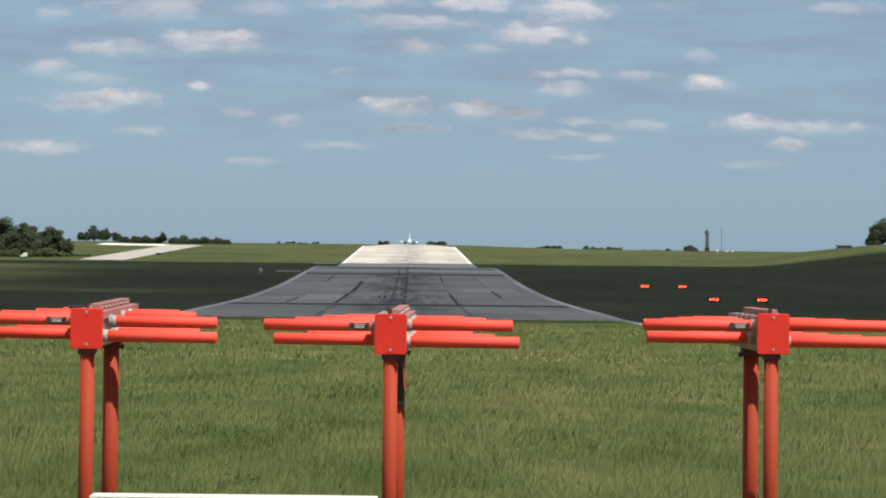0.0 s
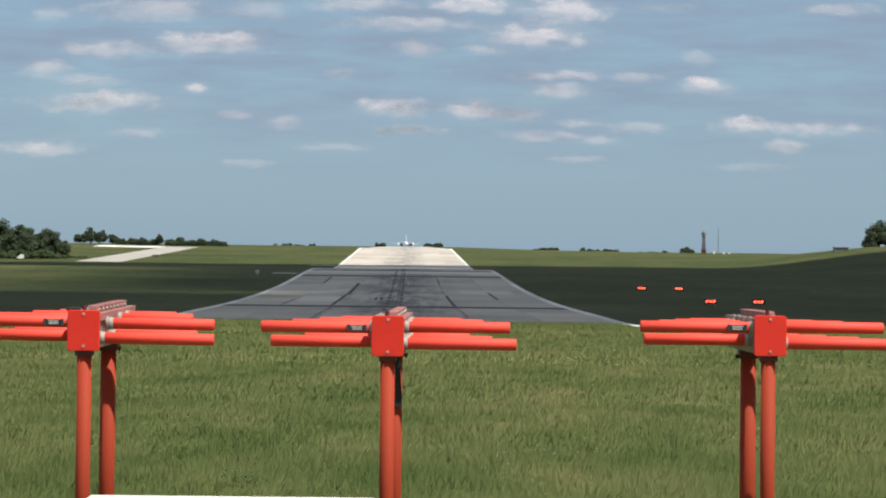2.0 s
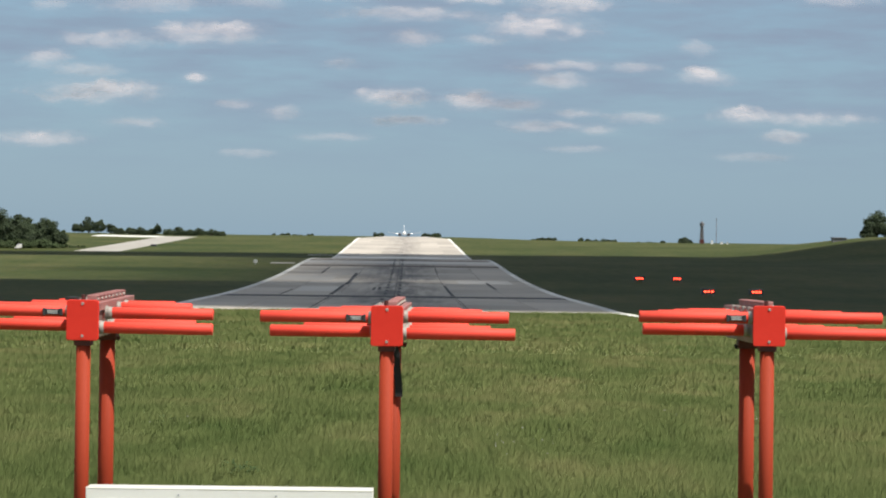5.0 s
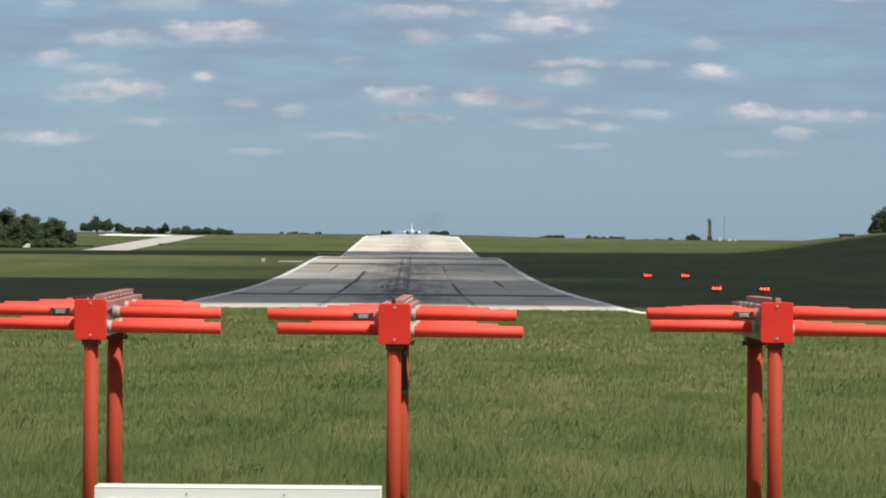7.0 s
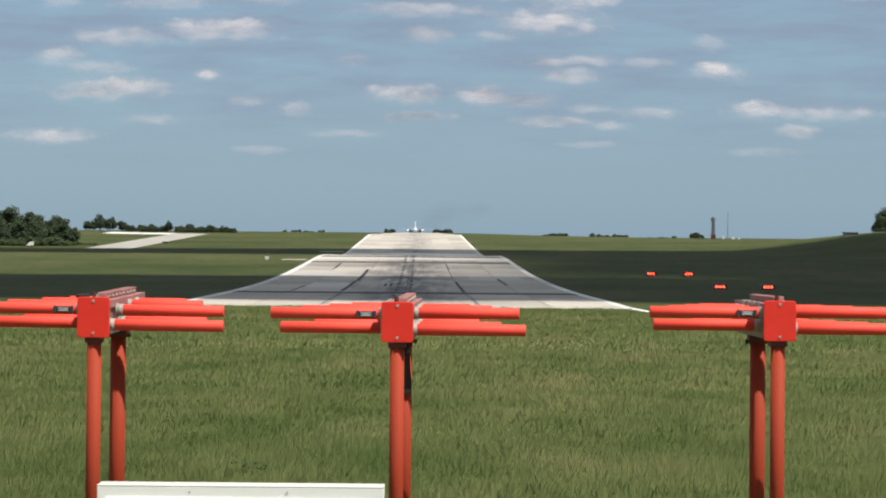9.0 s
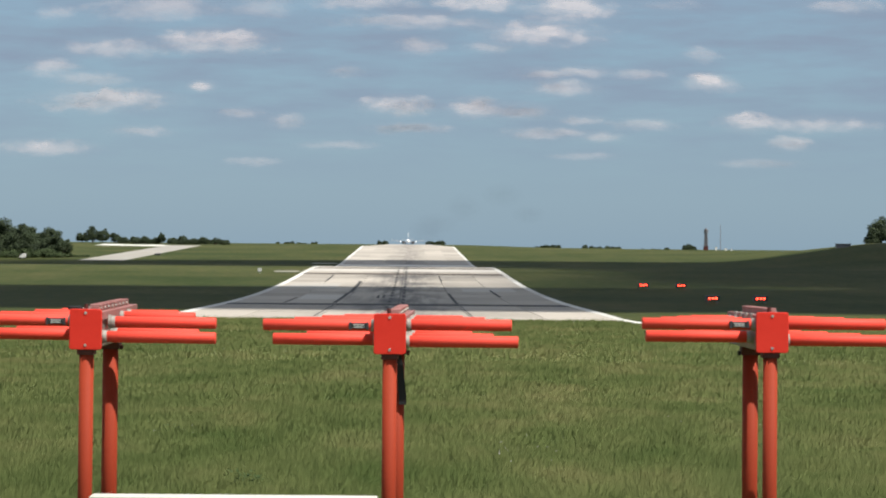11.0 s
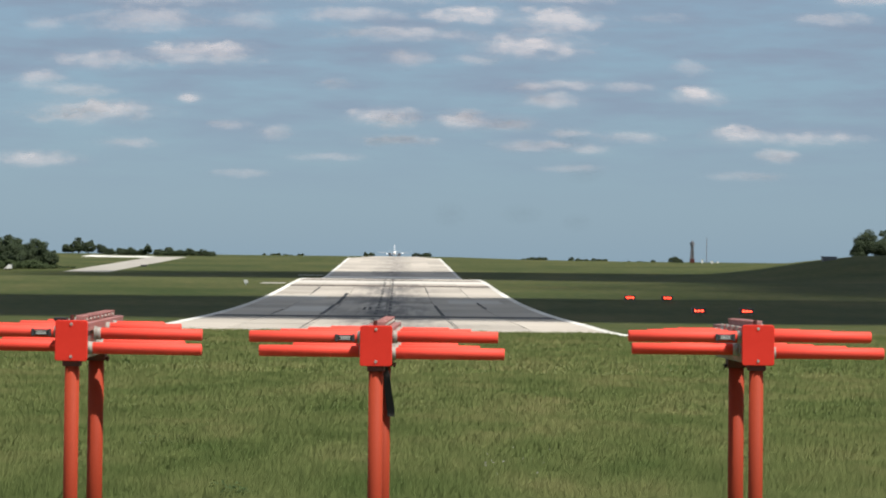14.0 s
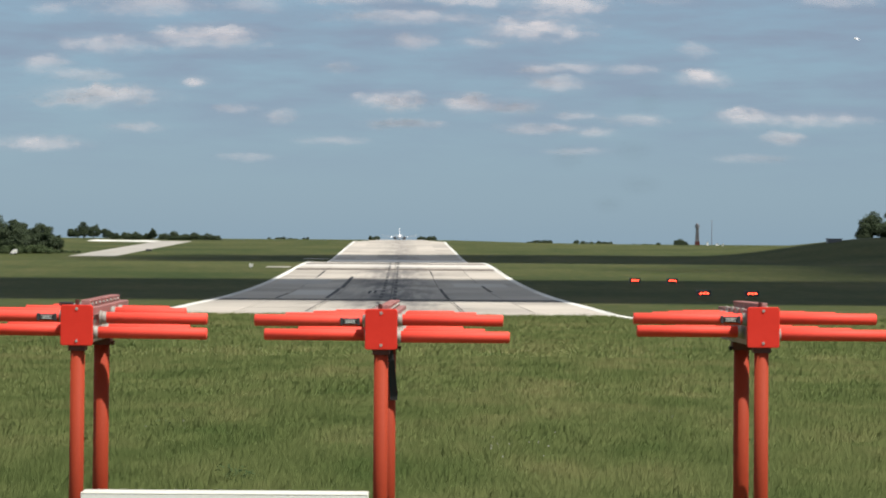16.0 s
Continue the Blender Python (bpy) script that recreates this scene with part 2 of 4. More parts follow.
def make_leaf(name, low, high):
    m, nt, ns, ln, p = nodes_of(name)
    isl = ns.new("ShaderNodeNewGeometry").outputs["Random Per Island"]
    f = math_node(nt, "ADD", math_node(nt, "MULTIPLY", isl, 0.6), math_node(nt, "MULTIPLY", noise_of(nt, place(nt), 0.25, 3), 0.4))
    ln.new(ramp(nt, f, [(0.15, low), (0.85, high)]), p.inputs["Base Color"])
    p.inputs["Roughness"].default_value = 0.7
    p.inputs["Specular IOR Level"].default_value = 0.2
    soft_normal(nt, p, 0.6, 0.6)
    through_leaf = ns.new("ShaderNodeBsdfTranslucent")
    through_leaf.inputs["Color"].default_value = (*high, 1)
    both = add(nt, "ShaderNodeMixShader", i0=0.25)
    ln.new(p.outputs[0], both.inputs[1])
    ln.new(through_leaf.outputs[0], both.inputs[2])
    ln.new(both.outputs[0], ns["Material Output"].inputs["Surface"])
    return m


def make_cloud(name, across, up, density, wobble, scale):
    """A vapour that thins out towards the edge of its lump, in the plane of the two axes given."""
    m, nt, ns, ln, p = nodes_of(name)
    gen = ns.new("ShaderNodeTexCoord").outputs["Generated"]
    sep = ns.new("ShaderNodeSeparateXYZ")
    ln.new(gen, sep.inputs[0])
    pos = place(nt) if up == 2 else ns.new("ShaderNodeTexCoord").outputs["Object"]
    n1 = noise_of(nt, pos, scale, 6, 0.6, (0.75, 1.0, 2.0) if up == 2 else (1.0, 2.0, 1.0))
    u = math_node(nt, "MULTIPLY", math_node(nt, "SUBTRACT", sep.outputs[across], 0.5), 2.0)
    v = math_node(nt, "MULTIPLY", math_node(nt, "SUBTRACT", sep.outputs[up], 0.5), 2.0)
    hull = math_node(nt, "SUBTRACT", 1.0, math_node(nt, "ADD", math_node(nt, "MULTIPLY", u, u), math_node(nt, "MULTIPLY", v, v)), True)
    if up == 2:
        # wind-torn outline: the lump's own plane is pushed about by a coarse noise
        warp = add(nt, "ShaderNodeTexNoise", Scale=scale * 0.9, Detail=3.0)
        ln.new(pos, warp.inputs["Vector"])
        ws = ns.new("ShaderNodeSeparateColor")
        ln.new(warp.outputs["Color"], ws.inputs[0])
        u = math_node(nt, "MULTIPLY", math_node(nt, "ADD", u, math_node(nt, "MULTIPLY", math_node(nt, "SUBTRACT", ws.outputs[0], 0.5), 1.3)), 1.25)
        v = math_node(nt, "MULTIPLY", math_node(nt, "ADD", v, math_node(nt, "MULTIPLY", math_node(nt, "SUBTRACT", ws.outputs[1], 0.5), 1.5)), 1.35)
    else:
        v0 = math_node(nt, "SUBTRACT", 1.0, math_node(nt, "POWER", math_node(nt, "ABSOLUTE", v), 6.0), True)
        ragged = noise_of(nt, pos, scale * 0.7, 4, 0.55, (0.6, 1.0, 1.0))
        v = math_node(nt, "ADD", math_node(nt, "MULTIPLY", v, 1.2), math_node(nt, "MULTIPLY", math_node(nt, "SUBTRACT", ragged, 0.5), 0.75))
    power = 2.0 if up == 2 else 4.0
    r = math_node(nt, "ADD", math_node(nt, "POWER", math_node(nt, "ABSOLUTE", u), power), math_node(nt, "POWER", math_node(nt, "ABSOLUTE", v), power))
    body = math_node(nt, "SUBTRACT", 1.0, r, True)
    a = math_node(nt, "ADD", math_node(nt, "SUBTRACT", body, 0.1 if up == 2 else 0.0), math_node(nt, "MULTIPLY", math_node(nt, "SUBTRACT", n1, 0.5), wobble))
    a = math_node(nt, "MULTIPLY", a, math_node(nt, "MULTIPLY", math_node(nt, "MULTIPLY", body, 1.3, True), math_node(nt, "MULTIPLY", hull if up == 2 else v0, 3.0, True)), True)
    info = ns.new("ShaderNodeObjectInfo")
    thick = math_node(nt, "MULTIPLY", ramp(nt, a, [(0.0, (0, 0, 0)), (0.45, (0.42, 0.42, 0.42)), (1.0, (1, 1, 1))] if up == 2 else [(0.05, (0, 0, 0)), (1.0, (1, 1, 1))]), density)
    own = ns.new("ShaderNodeSeparateColor")
    ln.new(info.outputs["Color"], own.inputs[0])
    if up == 2:
        # a thin veil round the denser core
        thick = math_node(nt, "ADD", thick, math_node(nt, "MULTIPLY", math_node(nt, "MULTIPLY", hull, hull), math_node(nt, "MULTIPLY", n1, 0.34)))
        # billowing tops are dense, bases dissolve
        thick = math_node(nt, "MULTIPLY", thick, math_node(nt, "ADD", math_node(nt, "MULTIPLY", sep.outputs[2], 0.9), 0.3))
    alpha = math_node(nt, "MULTIPLY", thick, own.outputs[0], True)
    # base colour greyed, so it holds the dimming by distant haze
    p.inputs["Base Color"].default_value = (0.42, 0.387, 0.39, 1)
    soft_normal(nt, p, 0.75, 0.5)
    p.inputs["Roughness"].default_value = 1.0
    p.inputs["Specular IOR Level"].default_value = 0.0
    ln.new(alpha, p.inputs["Alpha"])
    return m


for m in (M_PLATE, M_TUBE, M_POST):
    m.node_tree.nodes["Principled BSDF"].inputs["Specular IOR Level"].default_value = 0.22
M_LAMP = make_lamp()
M_GLOW, _nt, _ns, _ln, _p = nodes_of("landing_light")
_p.inputs["Emission Color"].default_value, _p.inputs["Emission Strength"].default_value = (1.0, 0.97, 0.92, 1), 1.6
M_GRASS = make_grass("meadow_ground", False)
M_BLADE = make_grass("meadow_blades", True)
M_CONCRETE = make_concrete("runway_concrete", (0.345, 0.315, 0.27), (0.45, 0.409, 0.352), True)
M_EDGE = make_concrete("edge_paint", (0.54, 0.53, 0.49), (0.74, 0.73, 0.69), False)
M_PANEL = make_concrete("pale_panel_concrete", (0.44, 0.42, 0.38), (0.54, 0.515, 0.47), False)
M_SEAM = make_concrete("brown_patch", (0.06, 0.045, 0.034), (0.11, 0.085, 0.064), False)
M_TAXI = make_concrete("taxiway_concrete", (0.27, 0.255, 0.225), (0.37, 0.35, 0.31), False)
# broad-leaf greens lowered: part of the wood's cloud shade is in the colour
M_LEAF = make_leaf("broad_leaves", (0.022, 0.036, 0.019), (0.062, 0.087, 0.04))
M_BRUSH = make_leaf("brush_leaves", (0.035, 0.06, 0.022), (0.08, 0.11, 0.045))
M_WEED = make_leaf("weed_leaves", (0.03, 0.06, 0.018), (0.055, 0.09, 0.03))
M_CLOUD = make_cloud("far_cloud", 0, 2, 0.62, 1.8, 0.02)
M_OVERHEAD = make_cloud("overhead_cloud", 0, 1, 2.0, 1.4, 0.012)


# ---- mesh helpers ----
def finish(name, bm, material, smooth=False):
    me = bpy.data.meshes.new(name)
    bm.to_mesh(me)
    bm.free()
    me.materials.append(material)
    for poly in me.polygons:
        poly.use_smooth = smooth
    return me


def part(name, bm, material, parent=None, label="", smooth=False):
    ob = new(name, finish(name, bm, material, smooth))
    ob.parent = parent
    return tagged(ob, label)


def thing(name, x, y, z, label, category, group="", kind="", rz=0.0):
    ob = new(name)
    ob.empty_display_size = 0.1
    ob.matrix_world = pose(x, y, z, 0, 0, rz)
    return tagged(ob, label, category, group, kind)


def box(bm, x0, x1, y0, y1, z0, z1, bevel=0.0):
    m = Matrix.LocRotScale(((x0 + x1) / 2, (y0 + y1) / 2, (z0 + z1) / 2), None, (x1 - x0, y1 - y0, z1 - z0))
    g = bmesh.ops.create_cube(bm, size=1.0, matrix=m)
    if bevel:
        edges = {e for v in g["verts"] for e in v.link_edges}
        bmesh.ops.bevel(bm, geom=list(edges), offset=bevel, segments=2, affect="EDGES", profile=0.5)
    return bm


def rod(bm, a, b, r0, r1=None, sides=12):
    a, b = Vector(a), Vector(b)
    r1 = r0 if r1 is None else r1
    m = Matrix.Translation((a + b) / 2) @ (b - a).to_track_quat("Z", "Y").to_matrix().to_4x4()
    bmesh.ops.create_cone(bm, cap_ends=True, segments=sides, radius1=r0, radius2=r1, depth=(b - a).length, matrix=m)
    return bm


def loft(bm, rings):
    """Skin through rings of points of equal number, closed at both ends."""
    vs = [[bm.verts.new(p) for p in r] for r in rings]
    n = len(rings[0])
    for a, b in zip(vs, vs[1:]):
        for i in range(n):
            bm.faces.new((a[i], a[(i + 1) % n], b[(i + 1) % n], b[i]))
    bm.faces.new(vs[0][::-1])
    bm.faces.new(vs[-1])
    bmesh.ops.recalc_face_normals(bm, faces=bm.faces[:])
    return bm


def from_arrays(name, verts, faces, material):
    me = bpy.data.meshes.new(name)
    nv, nf, k = len(verts), len(faces), faces.shape[1]
    me.vertices.add(nv)
    me.vertices.foreach_set("co", verts.astype(np.float32).ravel())
    me.loops.add(nf * k)
    me.loops.foreach_set("vertex_index", faces.astype(np.int32).ravel())
    me.polygons.add(nf)
    me.polygons.foreach_set("loop_start", np.arange(0, nf * k, k, dtype=np.int32))
    me.update(calc_edges=True)
    me.materials.append(material)
    return me


# ---- the lie of the land ----
RUNWAY_W = 45.7
PROFILE_Y = [-400, 0, 11, 194, 224, 267, 300, 332, 378, 424, 477, 516, 560, 600, 660, 707, 784, 884, 1010, 1100, 2200, 5000]
PROFILE_Z = [0.4, 0.25, 0.0, -4.9, -5.02, -5.37, -5.43, -5.35, -4.96, -4.24, -3.26, -2.75, -3.1, -3.75, -4.1, -3.45, -1.76, 0.37, 3.1, 3.3, 6.3, 10.0]


def middle(y):
    """Where the runway's middle line runs."""
    return -1.64 - 0.0153 * y


def rise(s, y):
    """Height of the ground at s metres beside the runway's middle line."""
    s, y = np.asarray(s, float), np.asarray(y, float)
    w = np.clip(np.abs(y) * 0.06, 1.0, 14.0)
    base = sum(np.interp(y + k * w, PROFILE_Y, PROFILE_Z) for k in (-1, -0.5, 0, 0.5, 1)) / 5
    t = np.clip((s - 114) / 80, 0, 1)
    hill = 8.6 * t * t * (3 - 2 * t) * np.exp(-((y - 750) / 112) ** 2)
    u = np.clip((-s - 120) / 160, 0, 1)
    knoll = 3.0 * u * u * (3 - 2 * u) * np.exp(-((y - 1000) / 220) ** 2)
    fall = 5.0 * np.clip((y - 850) / 500, 0, 1) * np.clip((s - 60) / 200, 0, 1)
    return base + hill + knoll - fall


Y_LINES = np.unique(np.concatenate([np.arange(-400, 0, 40), np.arange(0, 60, 3), np.arange(60, 1160, 6), np.arange(1160, 2600, 60), np.arange(2600, 4900, 200)])).astype(float)


def strip(s0, s1, y0, y1, up, edge=0.0):
    """A flat band on the ground from s0 to s1, along the runway from y0 to y1, with its edges turned down."""
    ys = np.concatenate([[y0], Y_LINES[(Y_LINES > y0 + 0.01) & (Y_LINES < y1 - 0.01)], [y1]])
    bm = bmesh.new()
    rows = []
    for y in ys:
        za, zb = float(rise(s0, y)) + up, float(rise(s1, y)) + up
        m = middle(y)
        rows.append([bm.verts.new(p) for p in ((m + s0, y, za - edge), (m + s0, y, za), (m + s1, y, zb), (m + s1, y, zb - edge))])
    for a, b in zip(rows, rows[1:]):
        for i in range(3):
            bm.faces.new((a[i], a[i + 1], b[i + 1], b[i]))
    for r, flip in ((rows[0], False), (rows[-1], True)):
        bm.faces.new(r if flip else r[::-1])
    return bm


def ground_at(x, y):
    return float(rise(x - middle(y), y))


def build_ground():
    half = [0, 8, 16, 22.0, 22.5, 23.5, 25, 30, 40, 55, 75, 95, 110, 120, 130, 140, 150, 160, 170, 180, 195, 210, 230, 260, 300, 360, 450, 600, 800, 1100, 1500, 2000, 2800]
    s = np.array([-h for h in half[:0:-1]] + half, float)
    S, Y = np.meshgrid(s, Y_LINES)
    Z = rise(S, Y)
    # the bed of the runway lies lower
    Z = Z - 0.25 * ((np.abs(S) < 22.3) & (Y > 191))
    V = np.stack([S + middle(Y), Y, Z], -1).reshape(-1, 3)
    n, m = len(Y_LINES), len(s)
    i = np.arange(n * m).reshape(n, m)
    F = np.stack([i[:-1, :-1], i[:-1, 1:], i[1:, 1:], i[1:, :-1]], -1).reshape(-1, 4)
    me = from_arrays("ground", V, F, M_GRASS)
    for p in me.polygons:
        p.use_smooth = True
    tagged(new("ground", me), "mown green airfield meadow rolling up to the horizon", "grass", kind="structure")


build_ground()


# ---- runway ----
def build_runway():
    base = part("runway", strip(-22.4, 22.4, 188.0, 2600, 0.02, 0.3), M_JOINT)
    tagged(base, "long pale concrete runway over a dip and a crest, dark rubber along the middle", "runway", kind="structure")
    rnd = random.Random(5)
    lanes = [-22.3, -15.2, -7.7, 0.0, 7.7, 15.2, 22.3]
    # slab ends along the runway; wide dark joints where the pavement was cut
    ends, y = [], 188.1
    while y < 1020:
        step = rnd.choice((12.0, 15.0, 18.0)) if y < 520 else 30.0
        ends.append((y, min(y + step, 1022)))
        y += step
    for a, b in ends:
        for k, (l, r) in enumerate(zip(lanes, lanes[1:])):
            gap = 0.05 if a < 520 else 0.012
            a2 = a + (0.10 if a < 520 else 0.02)
            side = gap
            part("slab", strip(l + gap, r - side, a2, b - 0.08, 0.06 + rnd.uniform(0, 0.012), 0.05), M_CONCRETE, base)
    part("slab", strip(-22.3, 22.3, 1022.2, 2590, 0.06, 0.05), M_CONCRETE, base, "worn concrete beyond the crest")
    # dark cross patches, sealed lengthwise joints, renewed pale panels
    for a, b in ((257.5, 266.5), (446.0, 456.0), (494.0, 501.0)):
        part("cross_patch", strip(-22.3, 22.3, a, b, 0.085, 0.03), M_JOINT if a < 300 else M_SEAM, base, "dark asphalt patch across the runway" if a < 300 else "brown patch across the runway")
    for s, w, a, b in ((-8.6, 0.28, 271, 330), (-8.3, 0.34, 332, 402), (7.9, 0.19, 268, 330), (15.5, 0.2, 312, 350), (-15.3, 0.16, 271, 300), (-15.2, 0.2, 400, 440), (7.8, 0.12, 400, 440), (-8.2, 0.07, 205, 257), (8.0, 0.05, 200, 257)):
        part("sealed_joint", strip(s - w, s + w, a, b, 0.088, 0.02), M_JOINT, base, "black sealed joint")
    for s in (-1.3, 0.6):
        y = 205.0
        while y < 640:
            n = rnd.uniform(7, 11)
            part("tar_dash", strip(s - 0.24, s + 0.24, y, y + n, 0.088, 0.02), M_JOINT, base)
            y += n + rnd.uniform(6, 10)
    for s, a in ((-3.3, 300), (-2.5, 302)):
        part("tar_dash", strip(s - 0.22, s + 0.22, a, a + 16, 0.088, 0.02), M_JOINT, base)
    for s0, s1, a, b in ((-21, -11.6, 355, 384), (10.6, 19.8, 342, 364), (-14.8, -8.9, 290, 318), (-22.0, -0.1, 470, 492), (0.1, 22.0, 470, 492)):
        part("pale_panel", strip(s0, s1, a, b, 0.08, 0.02), M_PANEL, base, "renewed pale concrete panel")
    for a, b in ((188.0, 191.0), (668.0, 690.0)):
        part("end_strip", strip(-21.8, 21.8, a, b, 0.09, 0.1), M_EDGE, base, "pale strip across the runway")
    for sgn in (-1, 1):
        y = 167.0 if sgn > 0 else 197.0
        while y < 1020:
            lo, hi = sorted((sgn * 22.1, sgn * 23.2))
            part("edge_strip", strip(lo, hi, max(y, 182.0), y + 29.6, 0.085, 0.14), M_EDGE, base, "white painted edge strip")
            y += 30


build_runway()


def build_stubs():
    for s0, s1, a, b in ((-29.8, -24.3, 462, 470), (-33, -24.3, 703, 710)):
        t = part("turnoff", strip(s0, s1, a, b, 0.06, 0.1), M_TAXI)
        tagged(t, "short pale concrete stub beside the runway", "pavement", kind="structure")


build_stubs()


def build_taxiway():
    base = part("taxiway", strip(-118, -101.5, 722, 990, 0.05, 0.1), M_TAXI)
    tagged(base, "pale concrete taxiway running beside the runway", "taxiway", kind="structure")
    for s0, s1 in ((-150, -140), (-140, -130), (-130, -120), (-120, -118.1)):
        part("slab", strip(s0, s1, 966, 996, 0.09, 0.1), M_EDGE, base, "pale concrete apron arm")


build_taxiway()


# ---- localizer antennas ----
def build_antenna():
    """A log-periodic antenna: a boom that runs away from the camera on two posts, with arms in two levels on both sides."""
    a = thing("localizer_antenna", 0, 0, 0, "red-orange localizer antenna with paired tube arms on two posts", "antenna", "row of localizer antennas")
    bm = box(bmesh.new(), -0.0865, 0.0865, -0.012, 0.004, -0.109, 0.109)
    vertical = [e for e in bm.edges if abs(e.verts[0].co.y - e.verts[1].co.y) > 0.01]
    bmesh.ops.bevel(bm, geom=vertical, offset=0.014, segments=4, affect="EDGES", profile=0.5)
    bmesh.ops.bevel(bm, geom=[e for e in bm.edges if all(v.co.y < -0.01 for v in e.verts)], offset=0.003, segments=2, affect="EDGES", profile=0.5)
    plate = part("front_plate", bm, M_PLATE, a, "flat red-orange end plate")
    for z in (-0.085, 0.088):
        part("bolt", rod(bmesh.new(), (0, -0.012, z), (0, -0.0155, z), 0.0085, 0.007, 10), M_BOLT, plate, "zinc bolt head")
    bm = bmesh.new()
    box(bm, -0.068, 0.068, 0.006, 1.20, -0.1, 0.075, 0.006)
    part("boom", bm, M_SIDE, a, "grey metal boom with dusty sides")
    bm = bmesh.new()
    box(bm, -0.082, 0.082, 0.004, 1.21, 0.076, 0.092, 0.003)
    box(bm, -0.082, -0.076, 0.03, 1.2, 0.05, 0.078)
    box(bm, 0.076, 0.082, 0.03, 1.2, 0.05, 0.078)
    part("boom_cover", bm, M_BOOM, a, "dusty pink-red boom cover")
    bm = bmesh.new()
    box(bm, -0.004, 0.044, 0.15, 1.12, 0.093, 0.120, 0.004)
    box(bm, -0.008, 0.046, 0.15, 1.12, 0.119, 0.125, 0.002)
    for i in range(9):
        box(bm, -0.01, 0.049, 0.17 + 0.11 * i, 0.2 + 0.11 * i, 0.116, 0.129, 0.003)
    rail = part("rail", bm, M_BOOM, a, "raised rail along the boom's top")
    for i in range(8):
        y = 0.19 + 0.12 * i
        part("rivet", rod(bmesh.new(), (0.044, y, 0.106), (0.053, y, 0.106), 0.010, 0.007, 8), M_COLLAR, rail)
    for i in range(4):
        y = 0.16 + 0.2 * i
        part("fitting", box(bmesh.new(), -0.094, -0.076, y, y + 0.07, 0.066, 0.1, 0.004), M_COLLAR, a, "pale metal fitting on the boom's edge")
    part("knob", rod(bmesh.new(), (-0.008, 0.05, 0.09), (-0.008, 0.05, 0.135), 0.013, 0.011, 8), M_BRACKET, a, "dark knob")
    # dipoles: one arm on the upper level, the other below, sides changing from one to the next
    ys = (0.075, 0.24, 0.41, 0.62, 0.74, 0.86, 0.98)
    halves = (0.69, 0.655, 0.555, 0.505, 0.43, 0.375, 0.32)
    for i, (y, h) in enumerate(zip(ys, halves)):
        for side, z in ((-1, 0.042), (1, -0.042)) if i % 2 == 0 else ((1, 0.042), (-1, -0.042)):
            bm = bmesh.new()
            rod(bm, (side * 0.10, y, z), (side * h, y, z), 0.0315, None, 20)
            bmesh.ops.bevel(bm, geom=[e for e in bm.edges if len(e.link_faces) == 2 and any(len(f.verts) > 4 for f in e.link_faces)], offset=0.003, segments=1, affect="EDGES")
            arm = part("dipole_arm", bm, M_TUBE, a, "round red-orange tube arm", True)
            bm = bmesh.new()
            rod(bm, (side * 0.066, y, z), (side * 0.104, y, z), 0.036, 0.034, 18)
            rod(bm, (side * 0.066, y, z), (side * 0.074, y, z), 0.040, 0.040, 18)
            part("collar", bm, M_COLLAR, arm, "pale insulating collar", True)
    bm = bmesh.new()
    box(bm, -0.212, -0.128, 0.034, 0.043, 0.024, 0.056, 0.003)
    tag = part("label_plate", bm, M_TAG, a, "dark printed label plate strapped to an arm")
    for z, w in ((0.047, 0.03), (0.040, 0.024), (0.033, 0.028)):
        part("print_bar", box(bmesh.new(), -0.17 - w, -0.17 + w, 0.0325, 0.0345, z - 0.002, z + 0.002), M_PALE, tag)
    for x in (-0.216, -0.124):
        part("strap_clip", box(bmesh.new(), x - 0.007, x + 0.007, 0.033, 0.045, 0.02, 0.06, 0.002), M_DARK, tag)
    PX = -0.002
    for y, r in ((0.045, 0.0385), (0.79, 0.0445)):
        bm = bmesh.new()
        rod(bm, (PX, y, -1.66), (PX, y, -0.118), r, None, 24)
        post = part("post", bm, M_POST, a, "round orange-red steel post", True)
        bm = bmesh.new()
        out = 0.011 if y > 0.5 else 0.007
        box(bm, PX - r - out, PX + r + out, y - r - out / 2, y + r + out / 2, -0.15 if y > 0.5 else -0.138, -0.102, 0.003)
        part("clamp", bm, M_BRACKET, post, "dark red clamp under the boom, shade in its colour")
        for side in (-1, 1) if y > 0.5 else ():
            bm = bmesh.new()
            rod(bm, (PX + side * r, y - 0.02, -0.135), (PX + side * (r + 0.03), y - 0.02, -0.14), 0.007, 0.007, 8)
            rod(bm, (PX + side * (r + 0.018), y - 0.02, -0.138), (PX + side * (r + 0.03), y - 0.02, -0.142), 0.015, 0.013, 6)
            part("clamp_nut", bm, M_BRACKET if side > 0 else M_BLACK, post)
        bm = bmesh.new()
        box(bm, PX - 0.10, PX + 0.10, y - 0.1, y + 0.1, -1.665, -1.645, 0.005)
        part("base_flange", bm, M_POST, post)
    return a


ANTENNA_Y = 10.8
first = build_antenna()
first.matrix_basis = pose(-1.9045, ANTENNA_Y, 1.652, 0.5, 0.35, -0.55)
copy_thing(first, pose(-0.2725, ANTENNA_Y, 1.640, 0, 0, -1.7))
third = copy_thing(first, pose(1.779, ANTENNA_Y, 1.664, -0.8, 0, -0.55))
# the first antenna's front arm hangs a little lower and stands out further
drooped = max((c for c in first.children if c.name.startswith("dipole_arm") and c.data.vertices[0].co.z > 0), key=lambda c: max(v.co.x for v in c.data.vertices))
drooped.matrix_basis = pose(0.016, 0, -0.012)
